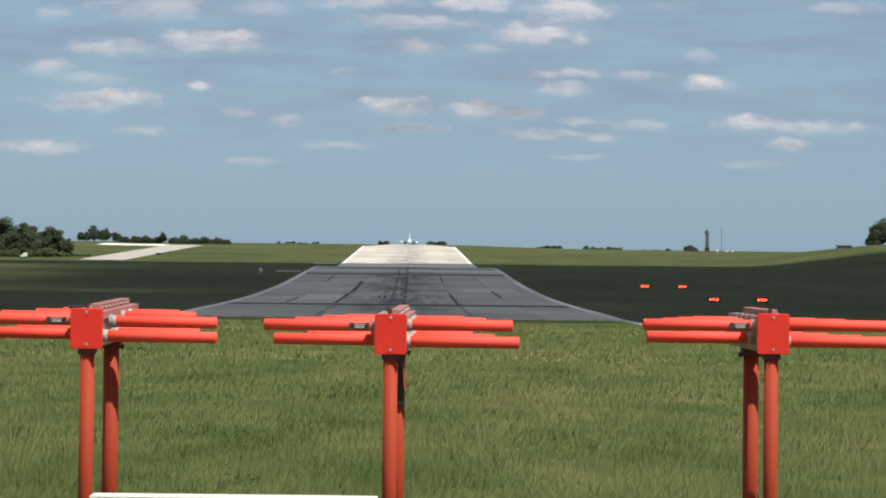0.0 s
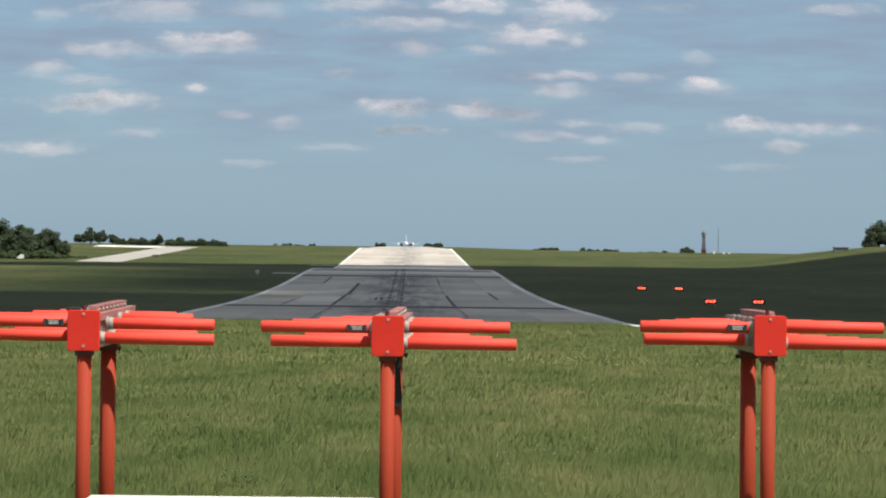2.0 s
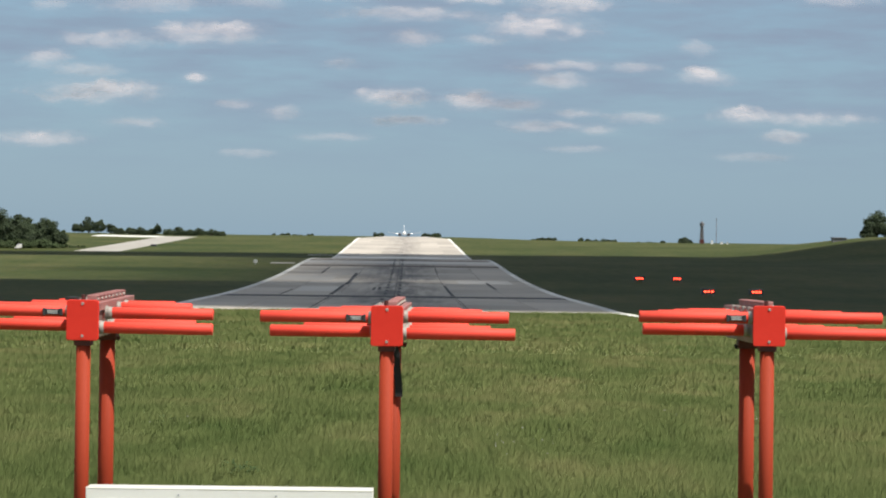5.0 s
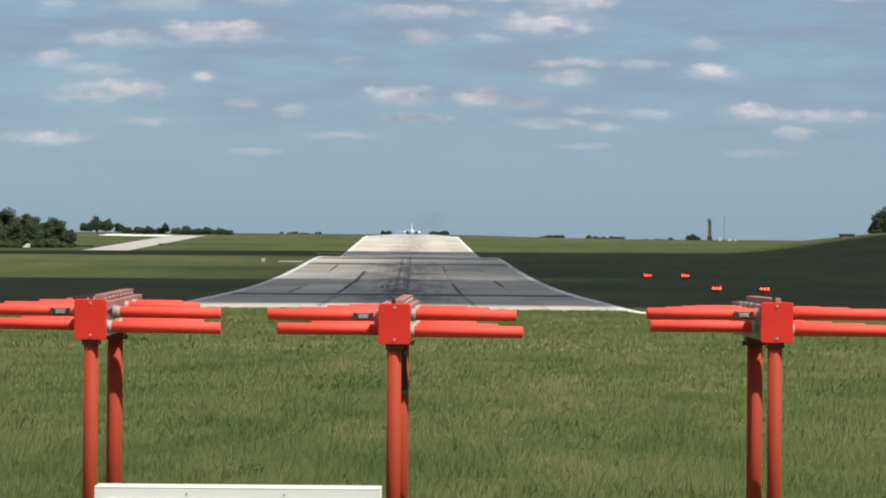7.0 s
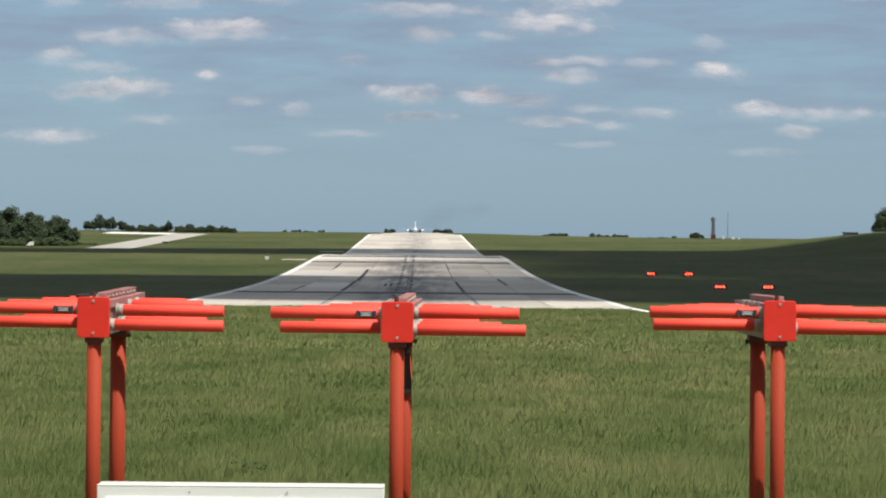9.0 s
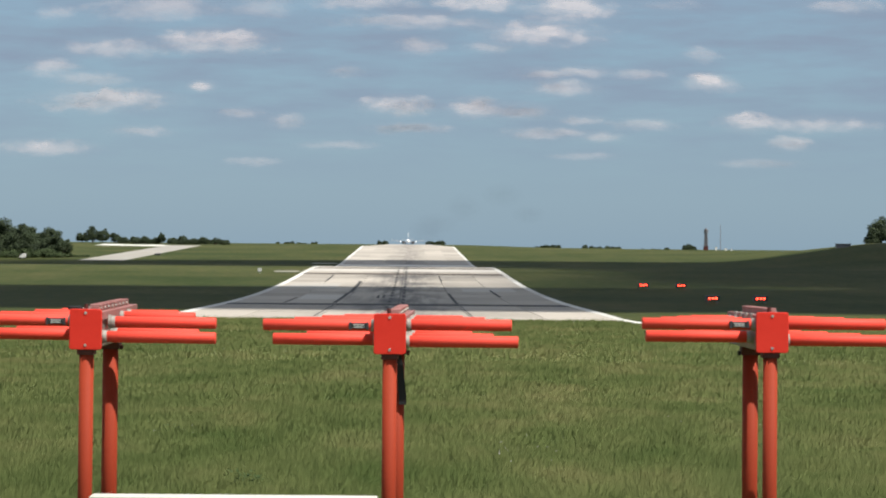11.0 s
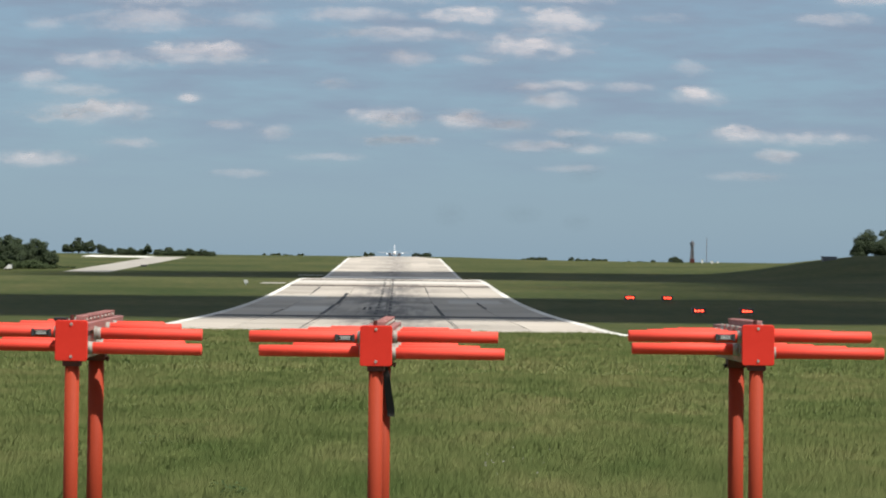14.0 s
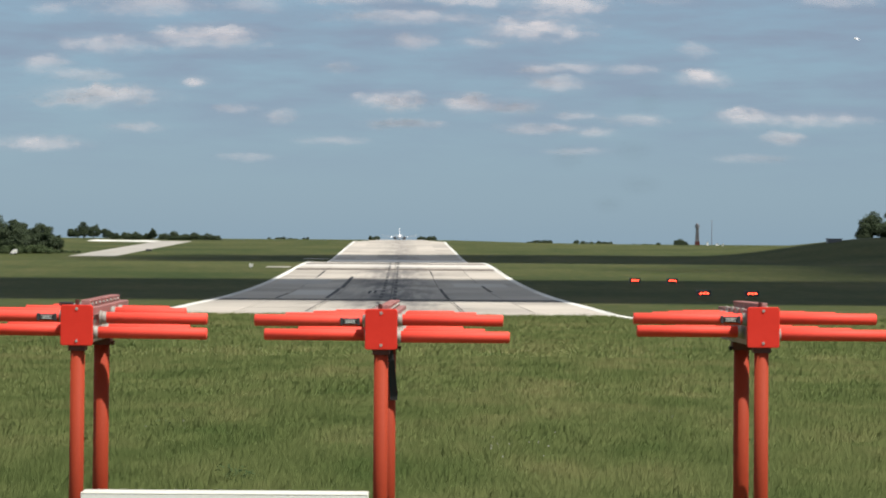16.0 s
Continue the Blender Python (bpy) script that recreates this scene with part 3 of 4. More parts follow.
# the third antenna's lower front arm sits a little higher
raised = min((c for c in third.children if c.name.startswith("dipole_arm") and c.data.vertices[0].co.z < 0), key=lambda c: min(v.co.x for v in c.data.vertices))
raised.matrix_basis = pose(0, 0, 0.012)
part("cable_gland", box(bmesh.new(), -0.15, -0.081, 0.27, 0.34, 0.092, 0.112, 0.004), M_BLACK, first, "black cable gland")


def build_strap():
    """A black strap tied to the middle antenna's rear post, loose in the wind."""
    s = thing("strap", -0.240, ANTENNA_Y + 0.735, 1.50, "loose black rubber strap hanging from an antenna post", "strap")
    bm = bmesh.new()
    rings = []
    for z, w, x in ((0.0, 0.013, 0.0), (-0.06, 0.018, 0.004), (-0.15, 0.021, 0.002), (-0.25, 0.022, 0.006), (-0.295, 0.020, 0.003)):
        rings.append([(x - w, -0.004, z), (x + w, -0.004, z - 0.004), (x + w, 0.004, z - 0.004), (x - w, 0.004, z)])
    part("band", loft(bm, rings), M_BLACK, s)
    part("knot", box(bmesh.new(), -0.016, 0.016, -0.012, 0.012, -0.012, 0.02, 0.005), M_BLACK, s)
    return s


strap = build_strap()


# ---- the white cabinet before the posts ----
def build_cabinet():
    c = thing("equipment_cabinet", -1.057, 10.3, 0.0, "low white metal equipment cabinet with two flat doors", "cabinet")
    w, top = 0.735, 0.808
    part("body", box(bmesh.new(), -w, w, 0.0, 0.135, 0.16, top, 0.004), M_WHITE, c)
    part("lid", box(bmesh.new(), -w - 0.001, w + 0.001, -0.001, 0.137, top, top + 0.008, 0.003), M_CREAM, c, "thin cream lid")
    left = part("door", box(bmesh.new(), -w + 0.045, -0.026, -0.008, 0.002, 0.2, top - 0.055, 0.003), M_WHITE, c, "white door with a grey sticker")
    part("sticker", box(bmesh.new(), -w + 0.10, -w + 0.18, -0.0105, -0.007, top - 0.145, top - 0.105), M_GREY, left)
    right = part("door", box(bmesh.new(), -0.018, w - 0.05, -0.008, 0.002, 0.2, top - 0.055, 0.003), M_CREAM, c, "cream door with a dark handle")
    bm = bmesh.new()
    loft(bm, [[(-0.006, y, top - 0.085), (0.024, y, top - 0.082), (0.015, y, top - 0.19), (-0.012, y, top - 0.19)] for y in (-0.022, -0.007)])
    part("handle", bm, M_DARK, right, "dark wedge-shaped handle")
    for x in (-w + 0.02, -w + 0.06, w - 0.07, w - 0.02):
        part("screw", rod(bmesh.new(), (x, -0.006, top - 0.10), (x, -0.012, top - 0.10), 0.006, 0.005, 8), M_BOLT, c)
    for x in (-0.26, 0.24):
        part("rivet", rod(bmesh.new(), (x, 0.001, top - 0.026), (x, -0.004, top - 0.026), 0.006, 0.005, 8), M_GREY, c)
    for x in (-w + 0.1, w - 0.1):
        part("leg", box(bmesh.new(), x - 0.03, x + 0.03, 0.04, 0.1, -0.04, 0.162, 0.004), M_STEEL, c, "short steel leg")


build_cabinet()


# ---- slope lights beside the runway ----
def build_slope_light():
    s = thing("slope_light", 0, 0, 0, "dark approach slope light box glowing red on short legs", "airfield light", "approach slope lights")
    bm = bmesh.new()
    box(bm, -0.95, 0.95, 0.0, 1.5, 0.34, 1.02, 0.03)
    box(bm, -1.02, 1.02, -0.16, 1.4, 1.02, 1.07, 0.01)
    part("housing", bm, M_DARK, s, "dark metal housing")
    for x in (-0.5, 0.0, 0.5):
        bm = bmesh.new()
        rod(bm, (x, 0.02, 0.70), (x, -0.06, 0.70), 0.15, 0.14, 16)
        part("lamp", bm, M_LAMP, s, "glowing red lamp")
    for x in (-0.7, 0.7):
        for y in (0.15, 1.3):
            part("leg", rod(bmesh.new(), (x, y, -0.15), (x, y, 0.43), 0.04, None, 8), M_STEEL, s)
    return s


light = build_slope_light()
spots = ((37.2, 370), (44.1, 370), (39.0, 289), (45.9, 289))
light.matrix_basis = pose(spots[0][0], spots[0][1], ground_at(*spots[0]))
for x, y in spots[1:]:
    copy_thing(light, pose(x, y, ground_at(x, y)))


# ---- the airliner ----
def ring(y, rx, rz, z, n=16):
    return [(rx * math.cos(2 * math.pi * i / n), y, z + rz * math.sin(2 * math.pi * i / n)) for i in range(n)]


def build_airliner():
    a = thing("airliner", -36.0, 2150, 0, "white twin-engined passenger jet lined up on the runway", "aircraft")
    prof = ((-16.5, 0.1, 3.1), (-16.0, 0.7, 3.15), (-14.8, 1.3, 3.3), (-13, 1.75, 3.5), (-11, 1.9, 3.6), (8, 1.9, 3.6), (12, 1.5, 3.95), (15, 0.8, 4.4), (17, 0.2, 4.7))
    part("fuselage", loft(bmesh.new(), [ring(y, r, r, z) for y, r, z in prof]), M_AIR, a, "white round fuselage", True)
    bm = bmesh.new()
    loft(bm, [[(-1.2, -14.6, 4.0), (1.2, -14.6, 4.0), (0.9, -14.0, 4.6), (-0.9, -14.0, 4.6)], [(-1.3, -14.4, 3.9), (1.3, -14.4, 3.9), (1.0, -13.7, 4.65), (-1.0, -13.7, 4.65)]])
    part("windscreen", bm, M_DARK, a, "dark cockpit windows")
    for sgn in (-1, 1):
        def sec(x, y, c, t, z):
            return [(sgn * x, y, z), (sgn * x, y + 0.3 * c, z + t), (sgn * x, y + c, z), (sgn * x, y + 0.3 * c, z - 0.6 * t)]
        part("wing", loft(bmesh.new(), [sec(1.5, -4, 7.5, 0.5, 2.7), sec(6, -1.2, 4.8, 0.35, 3.1), sec(17, 4.2, 1.7, 0.14, 4.2)]), M_GREY, a, "swept grey wing")
        part("winglet", loft(bmesh.new(), [[(sgn * 17, 4.4, 4.2), (sgn * 17.1, 5.9, 4.2), (sgn * 17.2, 5.9, 4.25)], [(sgn * 17.5, 5.6, 6.2), (sgn * 17.6, 6.6, 6.2), (sgn * 17.7, 6.6, 6.25)]]), M_AIR, a)
        part("tailplane", loft(bmesh.new(), [sec(0.6, 12.2, 4.0, 0.25, 4.9), sec(6.8, 15.4, 1.4, 0.1, 5.6)]), M_GREY, a, "grey tailplane")
        bm = bmesh.new()
        loft(bm, [[(sgn * 4.9 + p[0], p[1], p[2]) for p in ring(y, r, r, 2.05)] for y, r in ((-6.0, 1.45), (-5.6, 1.6), (-3.5, 1.5), (-1.2, 0.7))])
        eng = part("engine", bm, M_DARK, a, "round dark engine under the wing", True)
        bm = bmesh.new()
        rod(bm, (sgn * 4.9, -6.06, 2.05), (sgn * 4.9, -5.9, 2.05), 1.3, 1.3, 16)
        part("intake", bm, M_DARK, eng, "dark round intake")
        part("pylon", box(bmesh.new(), sgn * 4.9 - 0.15, sgn * 4.9 + 0.15, -5.0, -0.5, 2.6, 3.2), M_AIR, a)
        part("landing_light", rod(bmesh.new(), (sgn * 7.9, -0.9, 3.1), (sgn * 7.9, -0.2, 3.1), 0.5, 0.4, 12), M_GLOW, a, "bright landing light")
        part("landing_gear", rod(bmesh.new(), (sgn * 2.9, 0.6, 0.4), (sgn * 2.9, 0.6, 2.9), 0.16, None, 8), M_STEEL, a)
        for dx in (-0.4, 0.4):
            part("wheel", rod(bmesh.new(), (sgn * 2.9 + dx - 0.18, 0.6, 0.55), (sgn * 2.9 + dx + 0.18, 0.6, 0.55), 0.55, None, 14), M_BLACK, a)
    part("tail_fin", loft(bmesh.new(), [[(-0.22, 9.5, 4.9), (0.22, 9.5, 4.9), (0.22, 15.6, 4.9), (-0.22, 15.6, 4.9)], [(-0.2, 14.6, 12.6), (0.2, 14.6, 12.6), (0.2, 17.2, 12.6), (-0.2, 17.2, 12.6)]]), M_AIR, a, "tall white tail fin")
    part("nose_gear", rod(bmesh.new(), (0, -12.3, 0.3), (0, -12.3, 2.2), 0.12, None, 8), M_STEEL, a)
    for dx in (-0.25, 0.25):
        part("wheel", rod(bmesh.new(), (dx - 0.1, -12.3, 0.36), (dx + 0.1, -12.3, 0.36), 0.36, None, 12), M_BLACK, a)
    return a


airliner = build_airliner()


# ---- trees ----
def build_tree(x, y, height, width, seed, label, low=False):
    rnd = random.Random(seed)
    g = ground_at(x, y)
    t = thing("bush" if low else "tree", x, y, g - 0.1, label, "bush" if low else "tree", "hedge bushes" if low else "trees on the airfield edge")
    bm = bmesh.new()
    stem = height * (0.12 if low else 0.3)
    rod(bm, (0, 0, -0.3), (0, 0, stem), width * 0.045, width * 0.03, 8)
    lobes = []
    skew = rnd.uniform(-0.12, 0.12)
    for i in range(16 if low else 34):
        a, f = rnd.uniform(0, 6.283), math.sqrt(rnd.uniform(0.0, 1.0))
        top = height * (0.42 + 0.56 * math.sqrt(1 - 0.96 * f * f)) * rnd.uniform(0.86, 1.0)
        r = min(width * rnd.uniform(0.08, 0.19), height * 0.24)
        zc = rnd.uniform(height * (0.16 if low else 0.2), max(height * 0.3, top - r))
        spread = width * 0.42 * f
        c = Vector((spread * math.cos(a) + skew * zc, spread * math.sin(a), zc))
        lobes.append((c, r))
        if i < 6:
            rod(bm, (0, 0, stem * 0.9), tuple(c * 0.85), width * 0.018, width * 0.007, 5)
    part("trunk", bm, M_BARK, t)
    rs = np.random.RandomState(seed)
    V, F = [], []
    size = max(0.24, height * 0.028)
    for c, r in lobes:
        n = int(150 * (r / size / 4) ** 1.5) + 60
        d = rs.normal(size=(n, 3))
        d /= np.linalg.norm(d, axis=1)[:, None]
        p = np.array(c) + d * r * rs.uniform(0.55, 1.12, (n, 1)) * np.array([1.15, 1.15, 0.9])
        u = rs.normal(size=(n, 3))
        u /= np.linalg.norm(u, axis=1)[:, None]
        w = np.cross(u, d + 0.4 * rs.normal(size=(n, 3)))
        w /= np.linalg.norm(w, axis=1)[:, None] + 1e-6
        k = size * rs.uniform(0.5, 1.2, (n, 1))
        V.append(np.stack([p + u * k, p + w * k * 0.7, p - u * k * 0.8, p - w * k * 0.7], 1).reshape(-1, 3))
    V = np.concatenate(V)
    F = np.arange(len(V)).reshape(-1, 4)
    crown = new("crown", from_arrays("crown", V, F, M_BRUSH if low else M_LEAF))
    crown.parent = t
    return t


def plant(rows, label, low=False, seed=0):
    for i, (x, y, h, w) in enumerate(rows):
        build_tree(x, y, h, w, seed + i, label, low)


rnd = random.Random(11)
WOOD = [(-180, 758, 25, 14), (-189, 762, 28, 18), (-172.5, 762, 18, 11), (-202, 760, 28, 18), (-147, 760, 11.5, 9), (-144, 766, 8, 6), (-151, 770, 12.5, 10)]
for i in range(39):
    x = -154 - 7.0 * (i % 13) - rnd.uniform(0, 5)
    y = 752 + 26 * (i // 13) + rnd.uniform(-14, 14)
    h = 9.5 + 0.13 * (-x - 154) + rnd.uniform(-2.0, 3.5)
    WOOD.append((x, y, h, h * rnd.uniform(0.8, 1.05)))
plant([(x, y, h * 1.1, w) for x, y, h, w in WOOD], "dense dark green broadleaf tree in a small wood", seed=100)
plant([(x, y, h, w * 0.84) for x, y, h, w in ((-188, 1052, 7.0, 8), (-183, 1055, 9.6, 10), (-177.5, 1053, 8.8, 8), (-171, 1056, 7, 7), (-166.5, 1052, 4.5, 7), (-161, 1058, 5, 9), (-155.5, 1055, 5, 8), (-151, 1060, 4.3, 7), (-147, 1058, 7.6, 5.5), (-142, 1064, 5, 8), (-136.5, 1060, 5.2, 8), (-131, 1062, 4.5, 8), (-125.5, 1062, 5, 8), (-120, 1066, 4.8, 8), (-115, 1066, 3.4, 7))],
      "dark green broadleaf tree behind the taxiway", seed=200)
plant([(178.5, 818, 13.4, 13), (188, 820, 14.4, 14), (198, 824, 12.6, 13), (183.5, 808, 9, 11), (174.5, 814, 6.8, 7), (192, 808, 7.5, 11)], "round dark green tree on the hill", seed=300)
plant([(-149, 752, 5.0, 8), (-145, 753, 3.6, 7), (-140.5, 757, 2.4, 7), (-136, 764, 1.5, 7), (-154, 748, 5, 9), (-161, 747, 4.5, 9), (-168, 746, 4.2, 9), (-152, 800, 3.0, 9), (-158, 792, 4, 9)], "low green bush before the wood", True, 400)
FAR = []
for x0, x1, n, h in ((118, 150, 6, 5.5), (174, 222, 12, 6.0), (252, 275, 5, 5.5), (-80, -70, 4, 6.0), (-20, 3, 7, 6.0), (-210, -150, 7, 3.5)):
    for i in range(n):
        x = x0 + (x1 - x0) * (i + rnd.uniform(0.2, 0.8)) / n
        FAR.append((x, 2500 + rnd.uniform(-60, 60), h * rnd.uniform(0.45, 1.15), rnd.uniform(4, 8.5)))
FAR.append((306, 2500, 12.5, 15))
FAR.append((313, 2510, 7, 12))
plant(FAR, "far dark green tree on the horizon", seed=500)


# ---- mast, hut and small things far off ----
def build_mast():
    x, y = 328, 2500
    m = thing("radar_tower", x, y, ground_at(x, y), "dark lattice tower with a thick round head", "tower")
    for sx, sy in ((-1, -1), (1, -1), (1, 1), (-1, 1)):
        part("leg", rod(bmesh.new(), (sx * 2.2, sy * 2.2, -1), (sx * 1.3, sy * 1.3, 23), 0.42, 0.32, 6), M_STEEL, m)
    for i in range(7):
        z, k = 2 + 3.2 * i, 2.2 - 0.12 * i
        for a, b in (((-k, -k), (k, -k)), ((k, -k), (k, k)), ((k, k), (-k, k)), ((-k, k), (-k, -k))):
            part("brace", rod(bmesh.new(), (*a, z), (*b, z + 3.0), 0.2, None, 5), M_STEEL, m)
    bm = bmesh.new()
    rod(bm, (0, 0, 22.5), (0, 0, 26.5), 2.6, 3.0, 14)
    rod(bm, (0, 0, 26.5), (0, 0, 28.5), 1.6, 1.2, 12)
    part("head", bm, M_STEEL, m, "thick grey tower head")
    part("shaft", rod(bmesh.new(), (0, 0, -1), (0, 0, 23), 1.3, 1.1, 10), M_STEEL, m, "closed shaft within the lattice")
    part("base_housing", box(bmesh.new(), -2.7, 2.7, -2.7, 2.7, -1, 6.0, 0.05), M_BRACKET, m, "dull red base housing")
    x = 346
    p = thing("radio_mast", x, y, ground_at(x, y), "thin pale radio mast", "mast")
    part("pole", rod(bmesh.new(), (0, 0, -1), (0, 0, 33), 0.5, 0.3, 6), M_STEEL, p)
    for z in (14, 24, 31):
        part("antenna", rod(bmesh.new(), (-1.0, 0, z), (1.0, 0, z), 0.15, None, 5), M_PALE, p)
    x, y = 152.5, 765
    h = thing("hut", x, y, ground_at(x, y), "low grey hut on the crest of the hill", "hut")
    part("wall", box(bmesh.new(), -2.6, 2.6, -1.6, 1.6, -0.6, 1.15, 0.02), M_STEEL, h)
    part("roof", box(bmesh.new(), -2.9, 2.9, -1.9, 1.9, 1.15, 1.4, 0.02), M_STEEL, h)
    for x, w, hh in ((338, 1.0, 5.0), (350, 1.6, 3.0), (357, 1.0, 2.6)):
        s = thing("shed", x, 2480, ground_at(x, 2480), "tiny white shed near the tower", "shed", "white sheds by the tower")
        part("wall", box(bmesh.new(), -w, w, -1, 1, -1, hh), M_WHITE, s)
        part("roof", loft(bmesh.new(), [[(-w - 0.2, yy, hh), (w + 0.2, yy, hh), (0, yy, hh + 0.8)] for yy in (-1.2, 1.2)]), M_PALE, s)


build_mast()


def build_small():
    x, y = -111.5, 790
    s = thing("guidance_sign", x, y, ground_at(x, y), "dark airfield guidance sign on short legs", "sign")
    part("panel", box(bmesh.new(), -1.2, 1.2, -0.12, 0.12, 0.25, 0.95, 0.03), M_DARK, s)
    for dx in (-0.9, 0.9):
        part("leg", rod(bmesh.new(), (dx, 0, -0.1), (dx, 0, 0.3), 0.05, None, 6), M_STEEL, s)
    x, y = -152.5, 732
    v = thing("utility_trailer", x, y, ground_at(x, y), "small white trailer at the edge of the wood", "trailer")
    bm = bmesh.new()
    loft(bm, [[(-1.3, -0.8, 0.5), (1.1, -0.8, 0.5), (1.3, -0.8, 1.9), (0.2, -0.8, 2.0)], [(-1.3, 0.8, 0.5), (1.1, 0.8, 0.5), (1.3, 0.8, 1.9), (0.2, 0.8, 2.0)]])
    part("body", bm, M_WHITE, v)
    for dx in (-0.7, 0.7):
        part("wheel", rod(bmesh.new(), (dx, -0.85, 0.3), (dx, -0.6, 0.3), 0.32, None, 12), M_BLACK, v)
    x, y = -31.7, 450
    b = thing("marker_box", x - 9, y, ground_at(x - 9, y), "small white marker box on a post in the grass", "marker")
    part("post", rod(bmesh.new(), (0, 0, -0.1), (0, 0, 0.8), 0.1, 0.08, 8), M_PALE, b)
    part("box", box(bmesh.new(), -0.42, 0.42, -0.3, 0.3, 0.45, 1.15, 0.04), M_PALE, b)


build_small()


def build_gull():
    b = thing("white_gull", 60, 150, 14, "white gull in flight, low in the sky", "bird")
    bm = bmesh.new()
    loft(bm, [[(x, r * math.cos(i * 0.7854), 0.9 * r * math.sin(i * 0.7854)) for i in range(8)] for x, r in ((-0.21, 0.012), (-0.17, 0.04), (-0.08, 0.065), (0.03, 0.06), (0.12, 0.035), (0.2, 0.02))])
    part("body", bm, M_AIR, b, "", True)
    part("tail", loft(bmesh.new(), [[(0.18, -0.03, 0), (0.18, 0.03, 0), (0.18, 0.03, 0.012), (0.18, -0.03, 0.012)], [(0.3, -0.07, 0), (0.3, 0.07, 0), (0.3, 0.07, 0.006), (0.3, -0.07, 0.006)]]), M_WHITE, b)
    part("beak", rod(bmesh.new(), (-0.2, 0, 0), (-0.25, 0, -0.01), 0.011, 0.003, 6), M_PALE, b, "pale pointed beak")
    wings = []
    for s in (-1, 1):
        rings = [[(x0, s * y, z), (x1, s * y, z), (x1, s * y, z + 0.008), (x0, s * y, z + 0.016)] for x0, x1, y, z in ((-0.08, 0.08, 0.03, 0.02), (-0.1, 0.07, 0.22, 0.05), (-0.05, 0.07, 0.42, 0.03), (0.05, 0.08, 0.58, 0.0))]
        wings.append((part("wing", loft(bmesh.new(), rings), M_AIR, b), s))
    return b, wings


gull, gull_wings = build_gull()


# ---- meadow grass ----
def build_meadow():
    rs = np.random.RandomState(3)
    bands = ((5, 15.5, 110, 0.2, 0.008), (15.5, 24, 900, 0.13, 0.0052), (24, 36, 420, 0.13, 0.008), (36, 60, 120, 0.14, 0.013), (60, 110, 22, 0.17, 0.022), (110, 178, 8, 0.2, 0.04), (178, 190.5, 20, 0.3, 0.04))
    V = []
    for y0, y1, density, tall, thick in bands:
        wide = 0.245 * y1 + 0.8
        n = int(density * 2 * wide * (y1 - y0))
        y = rs.uniform(y0, y1, n)
        x = rs.uniform(-wide, wide, n)
        keep = (np.abs(x) < 0.245 * y + 0.8) & ~((y > 150) & (np.abs(x - middle(y) - 22.7) < 1.3))
        x, y = x[keep], y[keep]
        # blades stand in tufts
        c = np.sin(x * 2.1 + 1.3 * np.sin(y * 0.9)) * np.sin(y * 1.1 + 1.7 * np.sin(x * 0.8)) + 0.6 * np.sin(x * 5.3 + y * 0.7) * np.sin(y * 2.9 - x)
        h = tall * (1 + 0.3 * c) * (rs.uniform(0.8, 1.05, len(x)) + 0.4 * (rs.uniform(0, 1, len(x)) > 0.97))
        z = rise(x - middle(y), y) - 0.01
        a = rs.uniform(0, 6.283, len(x))
        lean = rs.uniform(0.1, 0.65, len(x)) * h
        wind = 0.1 * h
        t = thick * rs.uniform(0.6, 1.4, len(x))
        p0 = np.stack([x - t, y, z], -1)
        p1 = np.stack([x + t, y + 0.3 * t, z], -1)
        p2 = np.stack([x + np.cos(a) * lean + wind, y + np.sin(a) * lean, z + h], -1)
        V.append(np.stack([p0, p1, p2], 1).reshape(-1, 3))
    V = np.concatenate(V)
    me = from_arrays("meadow_grass", V, np.arange(len(V)).reshape(-1, 3), M_BLADE)
    tagged(new("meadow_grass", me), "long green meadow grass with pale seed heads", "grass", kind="stuff")


build_meadow()


def build_weeds():
    rs = np.random.RandomState(8)
    for x, y, r, n in ((-1.83, 19.4, 0.2, 170), (-2.05, 19.9, 0.12, 70), (3.9, 24.5, 0.2, 90), (-3.6, 27.0, 0.22, 90)):
        g = ground_at(x, y)
        a, q = rs.uniform(0, 6.283, n), np.sqrt(rs.uniform(0, 1, n)) * r
        p = np.stack([np.cos(a) * q, np.sin(a) * q * 1.6, rs.uniform(0.02, 0.16, n) * (1.2 - q / r)], -1)
        d = np.stack([np.cos(a) * 0.7, np.sin(a) * 0.7, rs.uniform(0.2, 0.9, n)], -1) * rs.uniform(0.03, 0.06, (n, 1))
        w = np.stack([-np.sin(a), np.cos(a), 0 * a], -1) * 0.014
        V = np.stack([p, p + d * 0.5 + w, p + d, p + d * 0.5 - w], 1).reshape(-1, 3)
        ob = new("weed", from_arrays("weed", V, np.arange(len(V)).reshape(-1, 4), M_WEED))
        ob.matrix_world = pose(x, y, g)
        tagged(ob, "low dark green broad-leaved weed in the grass", "weed", "weeds in the meadow", "stuff")
    V = []
    for cx, cy, n, sx in ((0.75, 22.5, 9, 0.35), (1.15, 24.0, 5, 0.4), (3.6, 27, 4, 1.2), (-2.8, 25, 3, 1.0)):
        x, y = cx + rs.normal(0, sx, n) * 0.5, cy + rs.normal(0, 0.8, n)
        z = rise(x - middle(y), y) + rs.uniform(0.12, 0.2, n)
        c = np.stack([x, y, z], -1)
        k = 0.0048
        V.append(np.stack([c + (-k, 0, 0), c + (0, -k * 0.6, -k), c + (k, 0, 0), c + (0, k * 0.6, k)], 1).reshape(-1, 3))
    V = np.concatenate(V)
    me = from_arrays("wildflowers", V, np.arange(len(V)).reshape(-1, 4), M_PALE)
    tagged(new("wildflowers", me), "tiny scattered white meadow flowers", "flowers", kind="stuff")


build_weeds()


